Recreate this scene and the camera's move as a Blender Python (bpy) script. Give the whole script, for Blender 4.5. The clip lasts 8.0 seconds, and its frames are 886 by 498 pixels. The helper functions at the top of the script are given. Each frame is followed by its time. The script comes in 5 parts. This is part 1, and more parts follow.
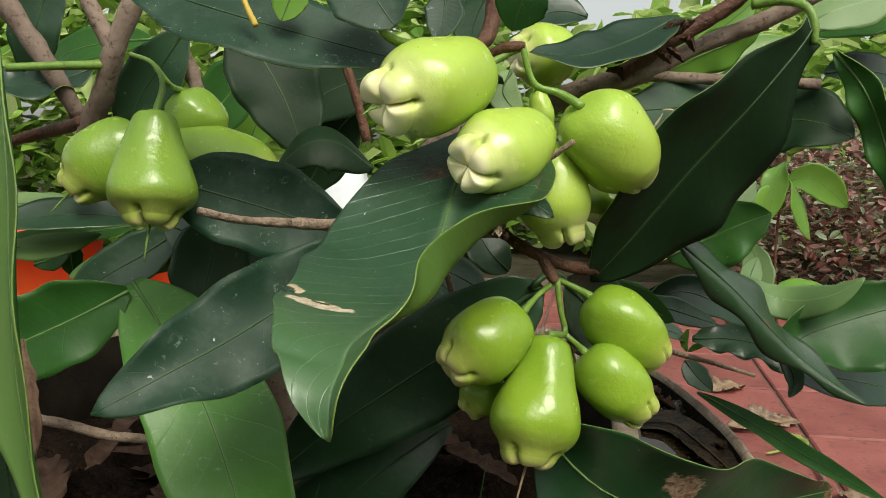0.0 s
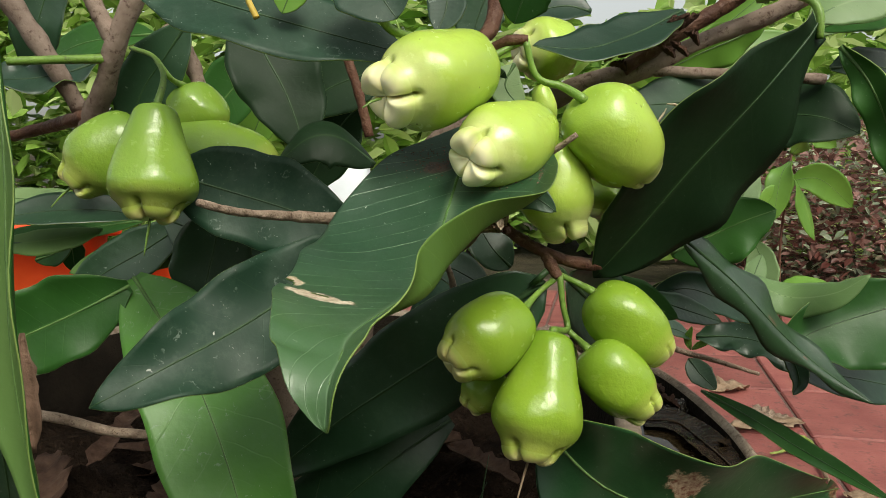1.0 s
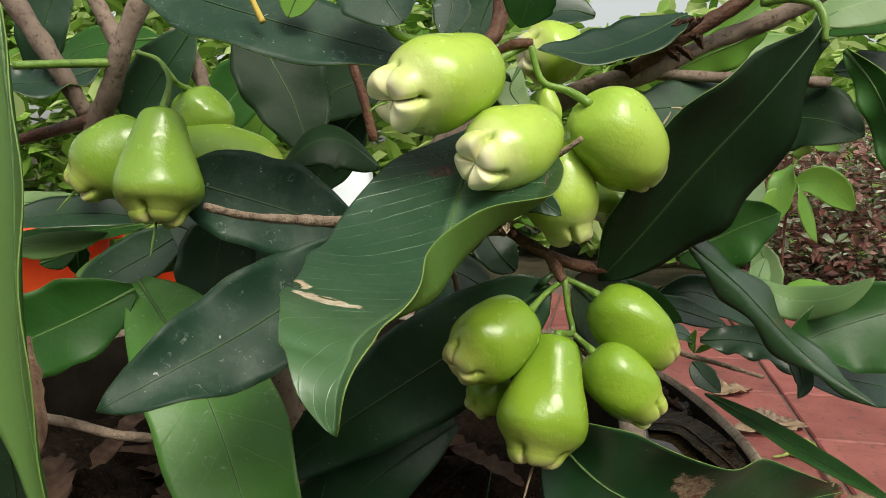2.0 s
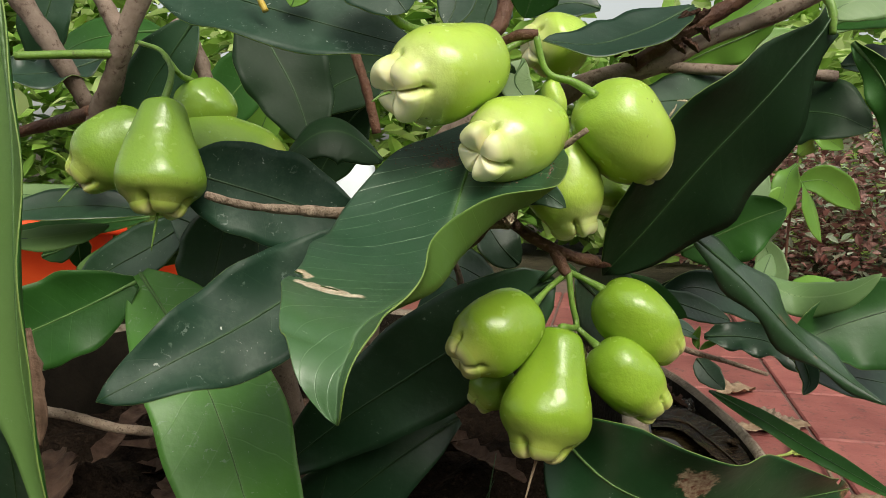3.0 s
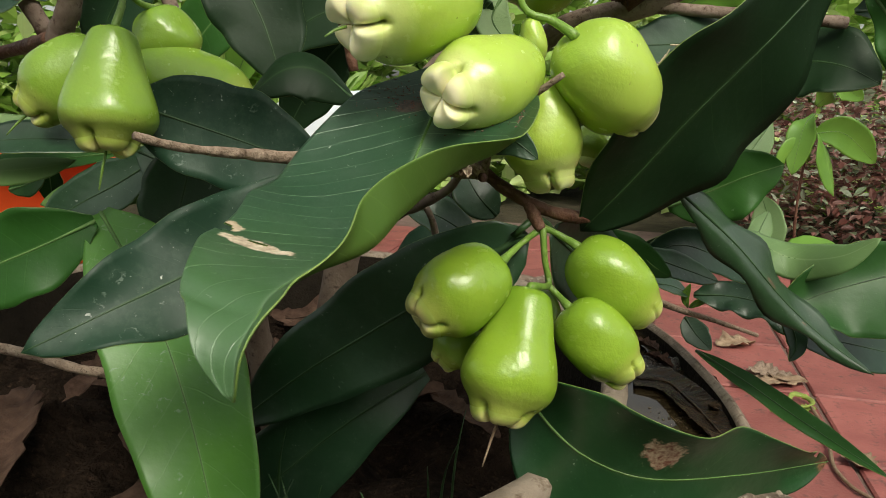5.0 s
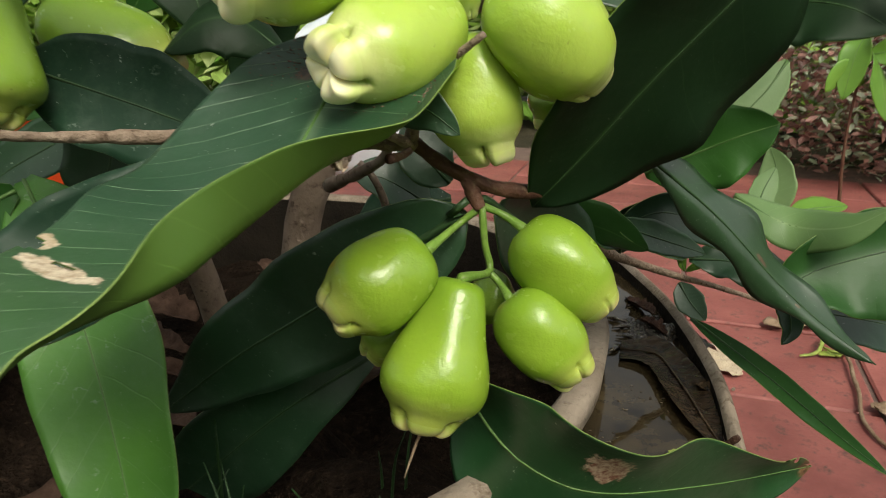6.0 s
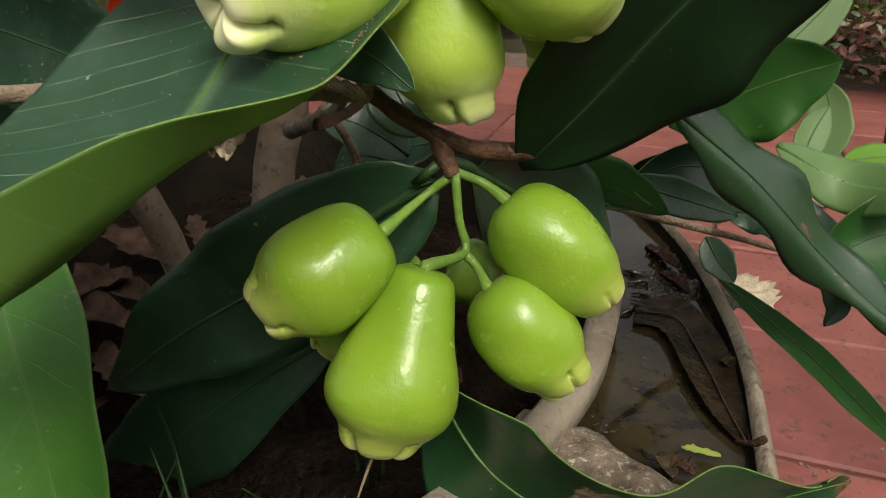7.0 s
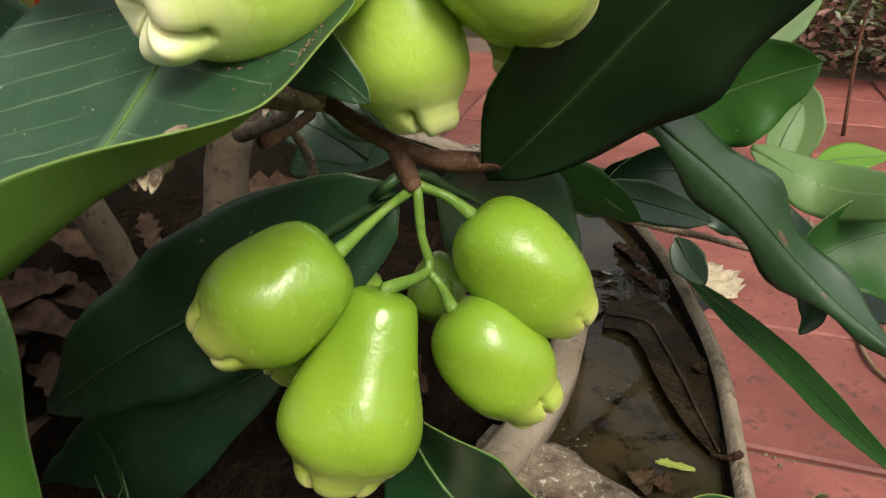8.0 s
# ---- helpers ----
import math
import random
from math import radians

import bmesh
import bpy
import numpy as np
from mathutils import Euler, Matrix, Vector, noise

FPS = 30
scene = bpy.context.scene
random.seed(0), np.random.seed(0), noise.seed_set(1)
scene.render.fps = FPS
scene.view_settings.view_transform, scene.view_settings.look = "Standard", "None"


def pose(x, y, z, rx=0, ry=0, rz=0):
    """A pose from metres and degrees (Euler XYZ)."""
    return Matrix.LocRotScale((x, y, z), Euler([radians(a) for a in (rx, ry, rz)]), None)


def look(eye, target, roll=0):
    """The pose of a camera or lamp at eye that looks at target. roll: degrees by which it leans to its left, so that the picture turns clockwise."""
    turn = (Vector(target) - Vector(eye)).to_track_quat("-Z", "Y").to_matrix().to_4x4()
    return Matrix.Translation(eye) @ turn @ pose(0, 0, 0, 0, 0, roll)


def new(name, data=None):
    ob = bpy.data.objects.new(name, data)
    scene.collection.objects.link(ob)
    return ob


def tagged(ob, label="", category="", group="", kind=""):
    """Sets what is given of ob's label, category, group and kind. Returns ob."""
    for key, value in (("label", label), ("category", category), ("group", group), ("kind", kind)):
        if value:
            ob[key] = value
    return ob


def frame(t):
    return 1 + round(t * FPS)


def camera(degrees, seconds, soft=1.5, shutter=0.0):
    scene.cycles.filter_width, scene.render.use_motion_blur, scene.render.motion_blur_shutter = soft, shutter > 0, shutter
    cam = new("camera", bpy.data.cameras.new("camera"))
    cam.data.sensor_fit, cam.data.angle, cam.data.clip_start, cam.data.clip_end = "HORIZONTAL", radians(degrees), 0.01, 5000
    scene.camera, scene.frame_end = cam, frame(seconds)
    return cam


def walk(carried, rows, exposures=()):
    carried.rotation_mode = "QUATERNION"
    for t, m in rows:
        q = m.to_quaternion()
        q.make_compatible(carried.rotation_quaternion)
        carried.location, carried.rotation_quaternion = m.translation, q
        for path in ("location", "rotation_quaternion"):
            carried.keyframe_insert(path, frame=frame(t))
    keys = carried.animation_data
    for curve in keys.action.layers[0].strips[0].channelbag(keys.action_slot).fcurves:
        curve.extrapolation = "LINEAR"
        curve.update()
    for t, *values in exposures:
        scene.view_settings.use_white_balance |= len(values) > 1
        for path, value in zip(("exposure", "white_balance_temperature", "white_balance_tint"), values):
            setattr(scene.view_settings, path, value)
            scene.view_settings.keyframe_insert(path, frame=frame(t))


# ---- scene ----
cam = camera(60.9, 8.0, soft=0.5, shutter=0.4)
PATH = [
    (0, (-0.007, -0.032, 0.753), (0.042, 1.95, 0.491), -0.5),
    (0.5, (-0.008, -0.03, 0.75), (0.031, 1.953, 0.492), -0.3),
    (1, (-0.006, -0.03, 0.75), (0.033, 1.953, 0.489), -0.4),
    (1.5, (-0.007, -0.031, 0.751), (0.03, 1.953, 0.498), -0.5),
    (3, (-0.008, -0.028, 0.747), (0.02, 1.955, 0.491), -0.2),
    (3.5, (-0.007, -0.027, 0.746), (0.02, 1.956, 0.485), -0.2),
    (4, (-0.004, -0.026, 0.745), (0.008, 1.954, 0.467), -0.1),
    (4.2, (0.001, -0.023, 0.741), (0.028, 1.953, 0.437), 0.8),
    (5.3, (0.023, 0.003, 0.754), (0.009, 1.95, 0.297), 1.7),
    (5.5, (0.034, 0.011, 0.757), (-0.014, 1.95, 0.267), 1.2),
    (6, (0.061, 0.042, 0.765), (-0.058, 1.941, 0.148), 0.5),
    (6.5, (0.075, 0.079, 0.769), (-0.091, 1.926, 0.022), -0.6),
    (7, (0.078, 0.107, 0.768), (-0.111, 1.909, -0.078), 0.1),
    (7.5, (0.077, 0.131, 0.766), (-0.068, 1.887, -0.179), 1.2),
    (8, (0.077, 0.127, 0.77), (-0.018, 1.919, -0.113), 0.8),
]
walk(cam, [(t, look(eye, target, roll)) for t, eye, target, roll in PATH], exposures=[(0.0, 0.28, 6900, 4), (4.0, 0.28, 6900, 4), (5.5, 0.28, 7000, 4), (6.0, 0.28, 7000, 4), (6.5, 0.20, 7000, 4), (7.0, 0.15, 7000, 4), (7.5, 0.38, 7050, 4), (8.0, 0.46, 7050, 4)])

# ---- light ----
SUN_UP, SUN_ROUND = 50.0, 158.0
world = bpy.data.worlds.new("sky")
scene.world = world
world.use_nodes = True
wn = world.node_tree
sky = wn.nodes.new("ShaderNodeTexSky")
sky.sky_type, sky.sun_disc = "NISHITA", False
sky.sun_elevation, sky.sun_rotation = radians(SUN_UP), radians(SUN_ROUND)
sky.dust_density = 4.0
haze = wn.nodes.new("ShaderNodeHueSaturation")
haze.inputs["Saturation"].default_value = 0.27
wn.links.new(sky.outputs[0], haze.inputs["Color"])
wn.links.new(haze.outputs[0], wn.nodes["Background"].inputs[0])
wn.nodes["Background"].inputs[1].default_value = 0.15
sun = new("sun", bpy.data.lights.new("sun", "SUN"))
sun.data.energy, sun.data.angle, sun.data.color = 1.7, radians(22), (1.0, 0.95, 0.87)
to_sun = Vector((math.sin(radians(SUN_ROUND)) * math.cos(radians(SUN_UP)), math.cos(radians(SUN_ROUND)) * math.cos(radians(SUN_UP)), math.sin(radians(SUN_UP))))
sun.matrix_world = look(to_sun * 5, (0, 0, 0))

GROUND = 0.27

# ---- materials ----
def material(name, rough=0.5, spec=0.5):
    m = bpy.data.materials.new(name)
    m.use_nodes = True
    t = m.node_tree
    b = t.nodes["Principled BSDF"]
    b.inputs["Roughness"].default_value = rough
    b.inputs["Specular IOR Level"].default_value = spec
    return m, t, b


def node(t, kind, **values):
    n = t.nodes.new("ShaderNode" + kind)
    for k, v in values.items():
        n.inputs[k].default_value = v
    return n


def maths(t, op, a, b=None, c=None):
    n = t.nodes.new("ShaderNodeMath")
    n.operation = op
    for i, v in enumerate((a, b, c)):
        if v is None:
            continue
        if isinstance(v, (int, float)):
            n.inputs[i].default_value = v
        else:
            t.links.new(v, n.inputs[i])
    return n.outputs[0]


def ramp(t, value, stops):
    n = t.nodes.new("ShaderNodeValToRGB")
    e = n.color_ramp.elements
    while len(e) < len(stops):
        e.new(0.5)
    for s, (p, c) in zip(e, stops):
        s.position, s.color = p, (*c, 1)
    t.links.new(value, n.inputs[0])
    return n.outputs[0]


def mixed(t, fac, a, b):
    n = t.nodes.new("ShaderNodeMix")
    n.data_type = "RGBA"
    for slot, v in ((0, fac), (6, a), (7, b)):
        if isinstance(v, tuple):
            n.inputs[slot].default_value = (*v, 1)
        elif isinstance(v, (int, float)):
            n.inputs[slot].default_value = v
        else:
            t.links.new(v, n.inputs[slot])
    return n.outputs[2]


def grain(t, scale, detail=4, rough=0.55, coords="Object"):
    c = t.nodes.new("ShaderNodeTexCoord")
    n = node(t, "TexNoise", Scale=scale, Detail=detail, Roughness=rough)
    t.links.new(c.outputs[coords], n.inputs["Vector"])
    return n.outputs[0]


def bump(t, b, height, strength=0.3, distance=0.001):
    n = node(t, "Bump", Strength=strength, Distance=distance)
    t.links.new(height, n.inputs["Height"])
    t.links.new(n.outputs[0], b.inputs["Normal"])


def leaf_material(name, dark, light, vein, rough=0.3, dust=0.5, glow=0.12, veins=11.0, spec=0.5, lines=0.10, spots_at=(), tip_light=None, rings=0.0):
    """A leaf face: blotches, side veins off the midrib, dust specks, a little light let through."""
    m, t, b = material(name, rough, spec)
    uv = t.nodes.new("ShaderNodeUVMap")
    xyz = t.nodes.new("ShaderNodeSeparateXYZ")
    t.links.new(uv.outputs[0], xyz.inputs[0])
    along, over = xyz.outputs[0], maths(t, "ABSOLUTE", maths(t, "SUBTRACT", xyz.outputs[1], 0.5))
    who = t.nodes.new("ShaderNodeObjectInfo").outputs["Random"]
    big = maths(t, "ADD", maths(t, "MULTIPLY", grain(t, 28, 3), 0.75), maths(t, "MULTIPLY", who, 0.4))
    base = ramp(t, big, ((0.25, dark), (0.85, light)))
    if tip_light:
        tipward = maths(t, "ADD", along, maths(t, "MULTIPLY", maths(t, "SUBTRACT", grain(t, 40, 3), 0.5), 0.25))
        base = mixed(t, ramp(t, tipward, ((0.55, (0, 0, 0)), (0.98, (0.75, 0.75, 0.75)))), base, tip_light)
    wob = maths(t, "MULTIPLY", grain(t, 60, 2), 0.25)
    phase = maths(t, "ADD", maths(t, "MULTIPLY", maths(t, "SUBTRACT", along, maths(t, "MULTIPLY", over, 0.24)), veins), wob)
    near = maths(t, "ABSOLUTE", maths(t, "SUBTRACT", maths(t, "FRACT", phase), 0.5))
    line = maths(t, "MAXIMUM", maths(t, "SUBTRACT", 1.0, maths(t, "MULTIPLY", near, 26.0)), 0.0)
    pick = t.nodes.new("ShaderNodeTexWhiteNoise")
    pick.noise_dimensions = "2D"
    pair = t.nodes.new("ShaderNodeCombineXYZ")
    t.links.new(maths(t, "FLOOR", phase), pair.inputs[0])
    t.links.new(maths(t, "GREATER_THAN", xyz.outputs[1], 0.5), pair.inputs[1])
    t.links.new(pair.outputs[0], pick.inputs["Vector"])
    worn = ramp(t, grain(t, 75, 3, 0.6), ((0.36, (0.15, 0.15, 0.15)), (0.6, (1, 1, 1))))
    line = maths(t, "MULTIPLY", maths(t, "MULTIPLY", line, worn), maths(t, "ADD", 0.25, maths(t, "MULTIPLY", pick.outputs["Value"], 0.9)))
    rib = maths(t, "MAXIMUM", maths(t, "SUBTRACT", 1.0, maths(t, "MULTIPLY", over, 34.0)), 0.0)
    base = mixed(t, maths(t, "MULTIPLY", line, lines), base, vein)
    base = mixed(t, maths(t, "MULTIPLY", rib, 0.4), base, vein)
    film = ramp(t, grain(t, 90, 5, 0.7), ((0.48, (0, 0, 0)), (0.75, (1, 1, 1))))
    base = mixed(t, maths(t, "MULTIPLY", film, 0.065 * dust), base, (0.18, 0.25, 0.19))
    c = t.nodes.new("ShaderNodeTexCoord")
    warp = node(t, "TexNoise", Scale=500.0, Detail=2.0)
    t.links.new(c.outputs["Object"], warp.inputs["Vector"])
    shift = t.nodes.new("ShaderNodeVectorMath")
    shift.operation = "MULTIPLY_ADD"
    t.links.new(warp.outputs["Color"], shift.inputs[0])
    shift.inputs[1].default_value = (0.004, 0.004, 0.004)
    t.links.new(c.outputs["Object"], shift.inputs[2])
    for size, keep in ((300.0, 0.87), (700.0, 0.62)):
        spots = node(t, "TexVoronoi", Scale=size)
        t.links.new(shift.outputs[0], spots.inputs["Vector"])
        hue = t.nodes.new("ShaderNodeSeparateColor")
        t.links.new(spots.outputs["Color"], hue.inputs[0])
        wide_ = maths(t, "MULTIPLY", maths(t, "GREATER_THAN", hue.outputs[0], keep), maths(t, "MULTIPLY", hue.outputs[1], 0.19))
        speck = maths(t, "GREATER_THAN", wide_, spots.outputs["Distance"])
        few = ramp(t, grain(t, 45, 3, 0.6), ((0.44, (0, 0, 0)), (0.60, (1, 1, 1))))
        speck = maths(t, "MULTIPLY", maths(t, "MULTIPLY", speck, few), maths(t, "ADD", 0.3, hue.outputs[2]))
        base = mixed(t, maths(t, "MULTIPLY", speck, 0.42 * dust), base, (0.50, 0.53, 0.47))
    if rings:
        cell = node(t, "TexVoronoi", Scale=95.0)
        t.links.new(shift.outputs[0], cell.inputs["Vector"])
        hue = t.nodes.new("ShaderNodeSeparateColor")
        t.links.new(cell.outputs["Color"], hue.inputs[0])
        size_ = maths(t, "ADD", 0.16, maths(t, "MULTIPLY", hue.outputs[1], 0.22))
        edge = maths(t, "LESS_THAN", maths(t, "ABSOLUTE", maths(t, "SUBTRACT", cell.outputs["Distance"], size_)), 0.028)
        edge = maths(t, "MULTIPLY", maths(t, "MULTIPLY", edge, maths(t, "GREATER_THAN", hue.outputs[0], 0.62)), ramp(t, grain(t, 260, 3, 0.6), ((0.45, (0, 0, 0)), (0.62, (1, 1, 1)))))
        base = mixed(t, maths(t, "MULTIPLY", edge, rings), base, (0.36, 0.42, 0.36))
    for s0, v0, rs, rv, inner, outer in spots_at:
        da = maths(t, "DIVIDE", maths(t, "SUBTRACT", along, s0), rs)
        dv = maths(t, "DIVIDE", maths(t, "SUBTRACT", xyz.outputs[1], v0), rv)
        far = maths(t, "SQRT", maths(t, "ADD", maths(t, "MULTIPLY", da, da), maths(t, "MULTIPLY", dv, dv)))
        far = maths(t, "ADD", far, maths(t, "MULTIPLY", maths(t, "SUBTRACT", grain(t, 260, 5, 0.7), 0.5), 1.5))
        tone = ramp(t, grain(t, 420, 4, 0.65), ((0.38, inner), (0.62, outer)))
        base = mixed(t, ramp(t, far, ((0.82, (1, 1, 1)), (1.0, (0, 0, 0)))), base, tone)
    t.links.new(base, b.inputs["Base Color"])
    r = maths(t, "ADD", rough - 0.08, maths(t, "MULTIPLY", grain(t, 70, 4), 0.22))
    t.links.new(r, b.inputs["Roughness"])
    quilt = maths(t, "MULTIPLY", maths(t, "SINE", maths(t, "MULTIPLY", phase, 6.2832)), 0.05)
    bump(t, b, maths(t, "ADD", maths(t, "ADD", maths(t, "MULTIPLY", line, -0.8 * lines), quilt), maths(t, "ADD", maths(t, "MULTIPLY", grain(t, 220, 3), 0.5), maths(t, "MULTIPLY", grain(t, 48, 3), 1.3))), 0.42, 0.0008)
    through_ = node(t, "BsdfTranslucent")
    t.links.new(mixed(t, 0.6, base, vein), through_.inputs[0])
    mix = node(t, "MixShader", Fac=glow)
    t.links.new(b.outputs[0], mix.inputs[1])
    t.links.new(through_.outputs[0], mix.inputs[2])
    t.links.new(mix.outputs[0], t.nodes["Material Output"].inputs[0])
    return m


def mottled(name, a, b_, scale, rough=0.6, fine=400, relief=0.4, depth=0.001, spec=0.4, c=None, detail=6):
    """A surface of two colours in patches, with a fine grain and relief."""
    m, t, b = material(name, rough, spec)
    col = ramp(t, grain(t, scale, detail, 0.62), ((0.32, a), (0.68, b_)))
    if c:
        col = mixed(t, ramp(t, grain(t, scale * 4.3, 5, 0.7), ((0.55, (0, 0, 0)), (0.68, (1, 1, 1)))), col, c)
    who = t.nodes.new("ShaderNodeObjectInfo").outputs["Random"]
    hsv = node(t, "HueSaturation")
    t.links.new(maths(t, "ADD", 0.86, maths(t, "MULTIPLY", who, 0.28)), hsv.inputs["Value"])
    t.links.new(col, hsv.inputs["Color"])
    t.links.new(hsv.outputs[0], b.inputs["Base Color"])
    bump(t, b, maths(t, "ADD", grain(t, fine, 4), grain(t, scale * 3, 4)), relief, depth)
    return m


LEAF_DARK = leaf_material("leaf_dark", (0.013, 0.040, 0.018), (0.025, 0.069, 0.029), (0.06, 0.12, 0.045), 0.34, 1.6, 0.05, 11.0, 0.6)
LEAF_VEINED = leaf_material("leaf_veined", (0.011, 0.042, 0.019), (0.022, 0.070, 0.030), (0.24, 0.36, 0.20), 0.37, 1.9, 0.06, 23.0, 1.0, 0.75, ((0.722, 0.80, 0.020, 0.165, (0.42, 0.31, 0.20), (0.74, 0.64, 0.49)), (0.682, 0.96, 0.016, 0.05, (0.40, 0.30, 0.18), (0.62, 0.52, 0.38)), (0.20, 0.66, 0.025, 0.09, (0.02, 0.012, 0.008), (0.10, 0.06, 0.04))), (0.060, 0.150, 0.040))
LEAF_PLAIN = leaf_material("leaf_plain", (0.014, 0.052, 0.012), (0.028, 0.088, 0.020), (0.08, 0.16, 0.05), 0.36, 0.7, 0.08, 11.0, 0.2)
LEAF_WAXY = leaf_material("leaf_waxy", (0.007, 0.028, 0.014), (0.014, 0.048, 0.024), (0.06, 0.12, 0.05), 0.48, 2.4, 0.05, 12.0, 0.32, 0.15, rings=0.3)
LEAF_SCORCHED = leaf_material("leaf_scorched", (0.011, 0.052, 0.015), (0.023, 0.085, 0.025), (0.09, 0.17, 0.05), 0.31, 1.1, 0.05, 10.0, 0.75, 0.10, ((0.415, 0.27, 0.046, 0.15, (0.22, 0.07, 0.045), (0.55, 0.42, 0.29)), (1.0, 0.5, 0.05, 0.7, (0.05, 0.02, 0.012), (0.25, 0.14, 0.07))))
LEAF_SHADED = leaf_material("leaf_shaded", (0.006, 0.020, 0.006), (0.011, 0.034, 0.010), (0.05, 0.10, 0.03), 0.50, 0.25, 0.05, 11.0, 0.20)
LEAF_MID = leaf_material("leaf_mid", (0.019, 0.075, 0.012), (0.038, 0.125, 0.022), (0.12, 0.24, 0.06), 0.40, 0.5, 0.14, 9.0, 0.22, 0.2)
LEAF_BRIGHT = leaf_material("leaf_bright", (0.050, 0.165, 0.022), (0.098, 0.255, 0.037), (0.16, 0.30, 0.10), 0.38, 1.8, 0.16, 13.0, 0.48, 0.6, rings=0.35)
LEAF_YOUNG_LIT = leaf_material("leaf_young_lit", (0.10, 0.24, 0.03), (0.20, 0.40, 0.06), (0.30, 0.45, 0.12), 0.35, 0.2, 0.3, 8.0)
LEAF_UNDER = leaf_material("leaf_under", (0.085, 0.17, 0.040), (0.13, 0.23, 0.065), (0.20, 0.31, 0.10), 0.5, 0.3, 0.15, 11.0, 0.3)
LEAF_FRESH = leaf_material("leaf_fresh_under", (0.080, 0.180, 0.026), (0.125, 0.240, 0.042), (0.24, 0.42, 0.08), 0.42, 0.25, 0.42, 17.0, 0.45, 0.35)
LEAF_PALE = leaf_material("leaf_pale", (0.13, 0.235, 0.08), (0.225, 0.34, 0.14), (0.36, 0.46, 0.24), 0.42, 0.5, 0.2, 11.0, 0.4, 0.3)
LEAF_GREY = leaf_material("leaf_grey", (0.011, 0.034, 0.018), (0.021, 0.053, 0.03), (0.13, 0.20, 0.12), 0.34, 0.8, 0.06, 11.0, 0.45)
LEAF_BLOTCHED = leaf_material("leaf_blotched", (0.012, 0.040, 0.013), (0.024, 0.062, 0.022), (0.13, 0.20, 0.12), 0.32, 1.0, 0.06, 11.0, 1.0, 0.12, ((0.52, 0.40, 0.030, 0.06, (0.05, 0.025, 0.015), (0.14, 0.08, 0.05)), (0.70, 0.6, 0.012, 0.04, (0.10, 0.06, 0.03), (0.2, 0.14, 0.08))))
LEAF_EDGE = mottled("leaf_edge", (0.11, 0.18, 0.04), (0.18, 0.25, 0.065), 60, 0.5)
RIB = mottled("leaf_rib", (0.06, 0.13, 0.035), (0.11, 0.20, 0.055), 70, 0.4)
RIB_DARK = mottled("dark_leaf_rib", (0.018, 0.045, 0.016), (0.04, 0.085, 0.028), 70, 0.4)
STALK = mottled("green_stalk", (0.13, 0.24, 0.04), (0.20, 0.33, 0.06), 90, 0.35, c=(0.10, 0.13, 0.04))
BARK = mottled("bark", (0.15, 0.105, 0.08), (0.32, 0.245, 0.20), 55, 0.75, 260, 0.4, 0.0018, 0.25, (0.085, 0.05, 0.036), detail=9)
TRUNK = mottled("grey_bark", (0.17, 0.125, 0.095), (0.27, 0.205, 0.16), 40, 0.85, 260, 0.45, 0.002, 0.15, (0.08, 0.055, 0.04))
BARK_RED = mottled("young_bark", (0.07, 0.028, 0.018), (0.13, 0.06, 0.035), 70, 0.6, 300, 0.6, 0.002, 0.3, (0.16, 0.10, 0.06))
TWIG = mottled("dry_twig", (0.20, 0.14, 0.10), (0.38, 0.29, 0.22), 120, 0.75, 500, 0.7, 0.002, 0.2, (0.08, 0.05, 0.03))
YELLOW = mottled("yellow_stalk", (0.50, 0.33, 0.05), (0.62, 0.45, 0.08), 90, 0.5)
WITHER = mottled("withered", (0.03, 0.014, 0.01), (0.09, 0.045, 0.03), 160, 0.8, 500, 0.8, 0.002, 0.2)
YELLOWED = mottled("yellowed_leaf", (0.16, 0.22, 0.04), (0.28, 0.33, 0.07), 80, 0.5)
DEAD = mottled("dead_leaf", (0.040, 0.022, 0.015), (0.115, 0.070, 0.050), 60, 0.8, 300, 0.6, 0.002, 0.1)
SOAKED = mottled("soaked_leaf", (0.020, 0.012, 0.007), (0.075, 0.048, 0.026), 45, 0.16, 250, 0.6, 0.002, 0.25)
GRASS = mottled("grass", (0.015, 0.040, 0.012), (0.03, 0.075, 0.022), 60, 0.5)
DRY = mottled("dry_leaf", (0.16, 0.10, 0.06), (0.34, 0.25, 0.17), 50, 0.75, 300, 0.6, 0.002, 0.2)
HUSK = mottled("brown_husk", (0.07, 0.042, 0.028), (0.17, 0.105, 0.072), 60, 0.75, 300, 0.6, 0.002, 0.2)
FLECK = mottled("flower_crumbs", (0.13, 0.055, 0.04), (0.32, 0.18, 0.14), 300, 0.8)
TORN = mottled("dead_tissue", (0.45, 0.36, 0.25), (0.60, 0.50, 0.37), 120, 0.7, 500, 0.5, 0.001, 0.2, (0.10, 0.05, 0.03))
CLAY = mottled("weathered_cement", (0.19, 0.15, 0.11), (0.36, 0.295, 0.235), 22, 0.8, 240, 0.6, 0.003, 0.2, (0.14, 0.10, 0.07))
SOIL = mottled("dark_soil", (0.010, 0.007, 0.005), (0.030, 0.020, 0.014), 40, 0.9, 160, 1.0, 0.01, 0.03, (0.045, 0.029, 0.020))
GRIME_SHADE = mottled("shaded_grimy_cement", (0.005, 0.004, 0.003), (0.018, 0.014, 0.010), 25, 0.8, 240, 0.6, 0.003, 0.05)
CRUST = mottled("crusted_cement", (0.06, 0.040, 0.028), (0.28, 0.215, 0.165), 75, 0.75, 300, 0.6, 0.003, 0.25, (0.50, 0.45, 0.38), detail=9)
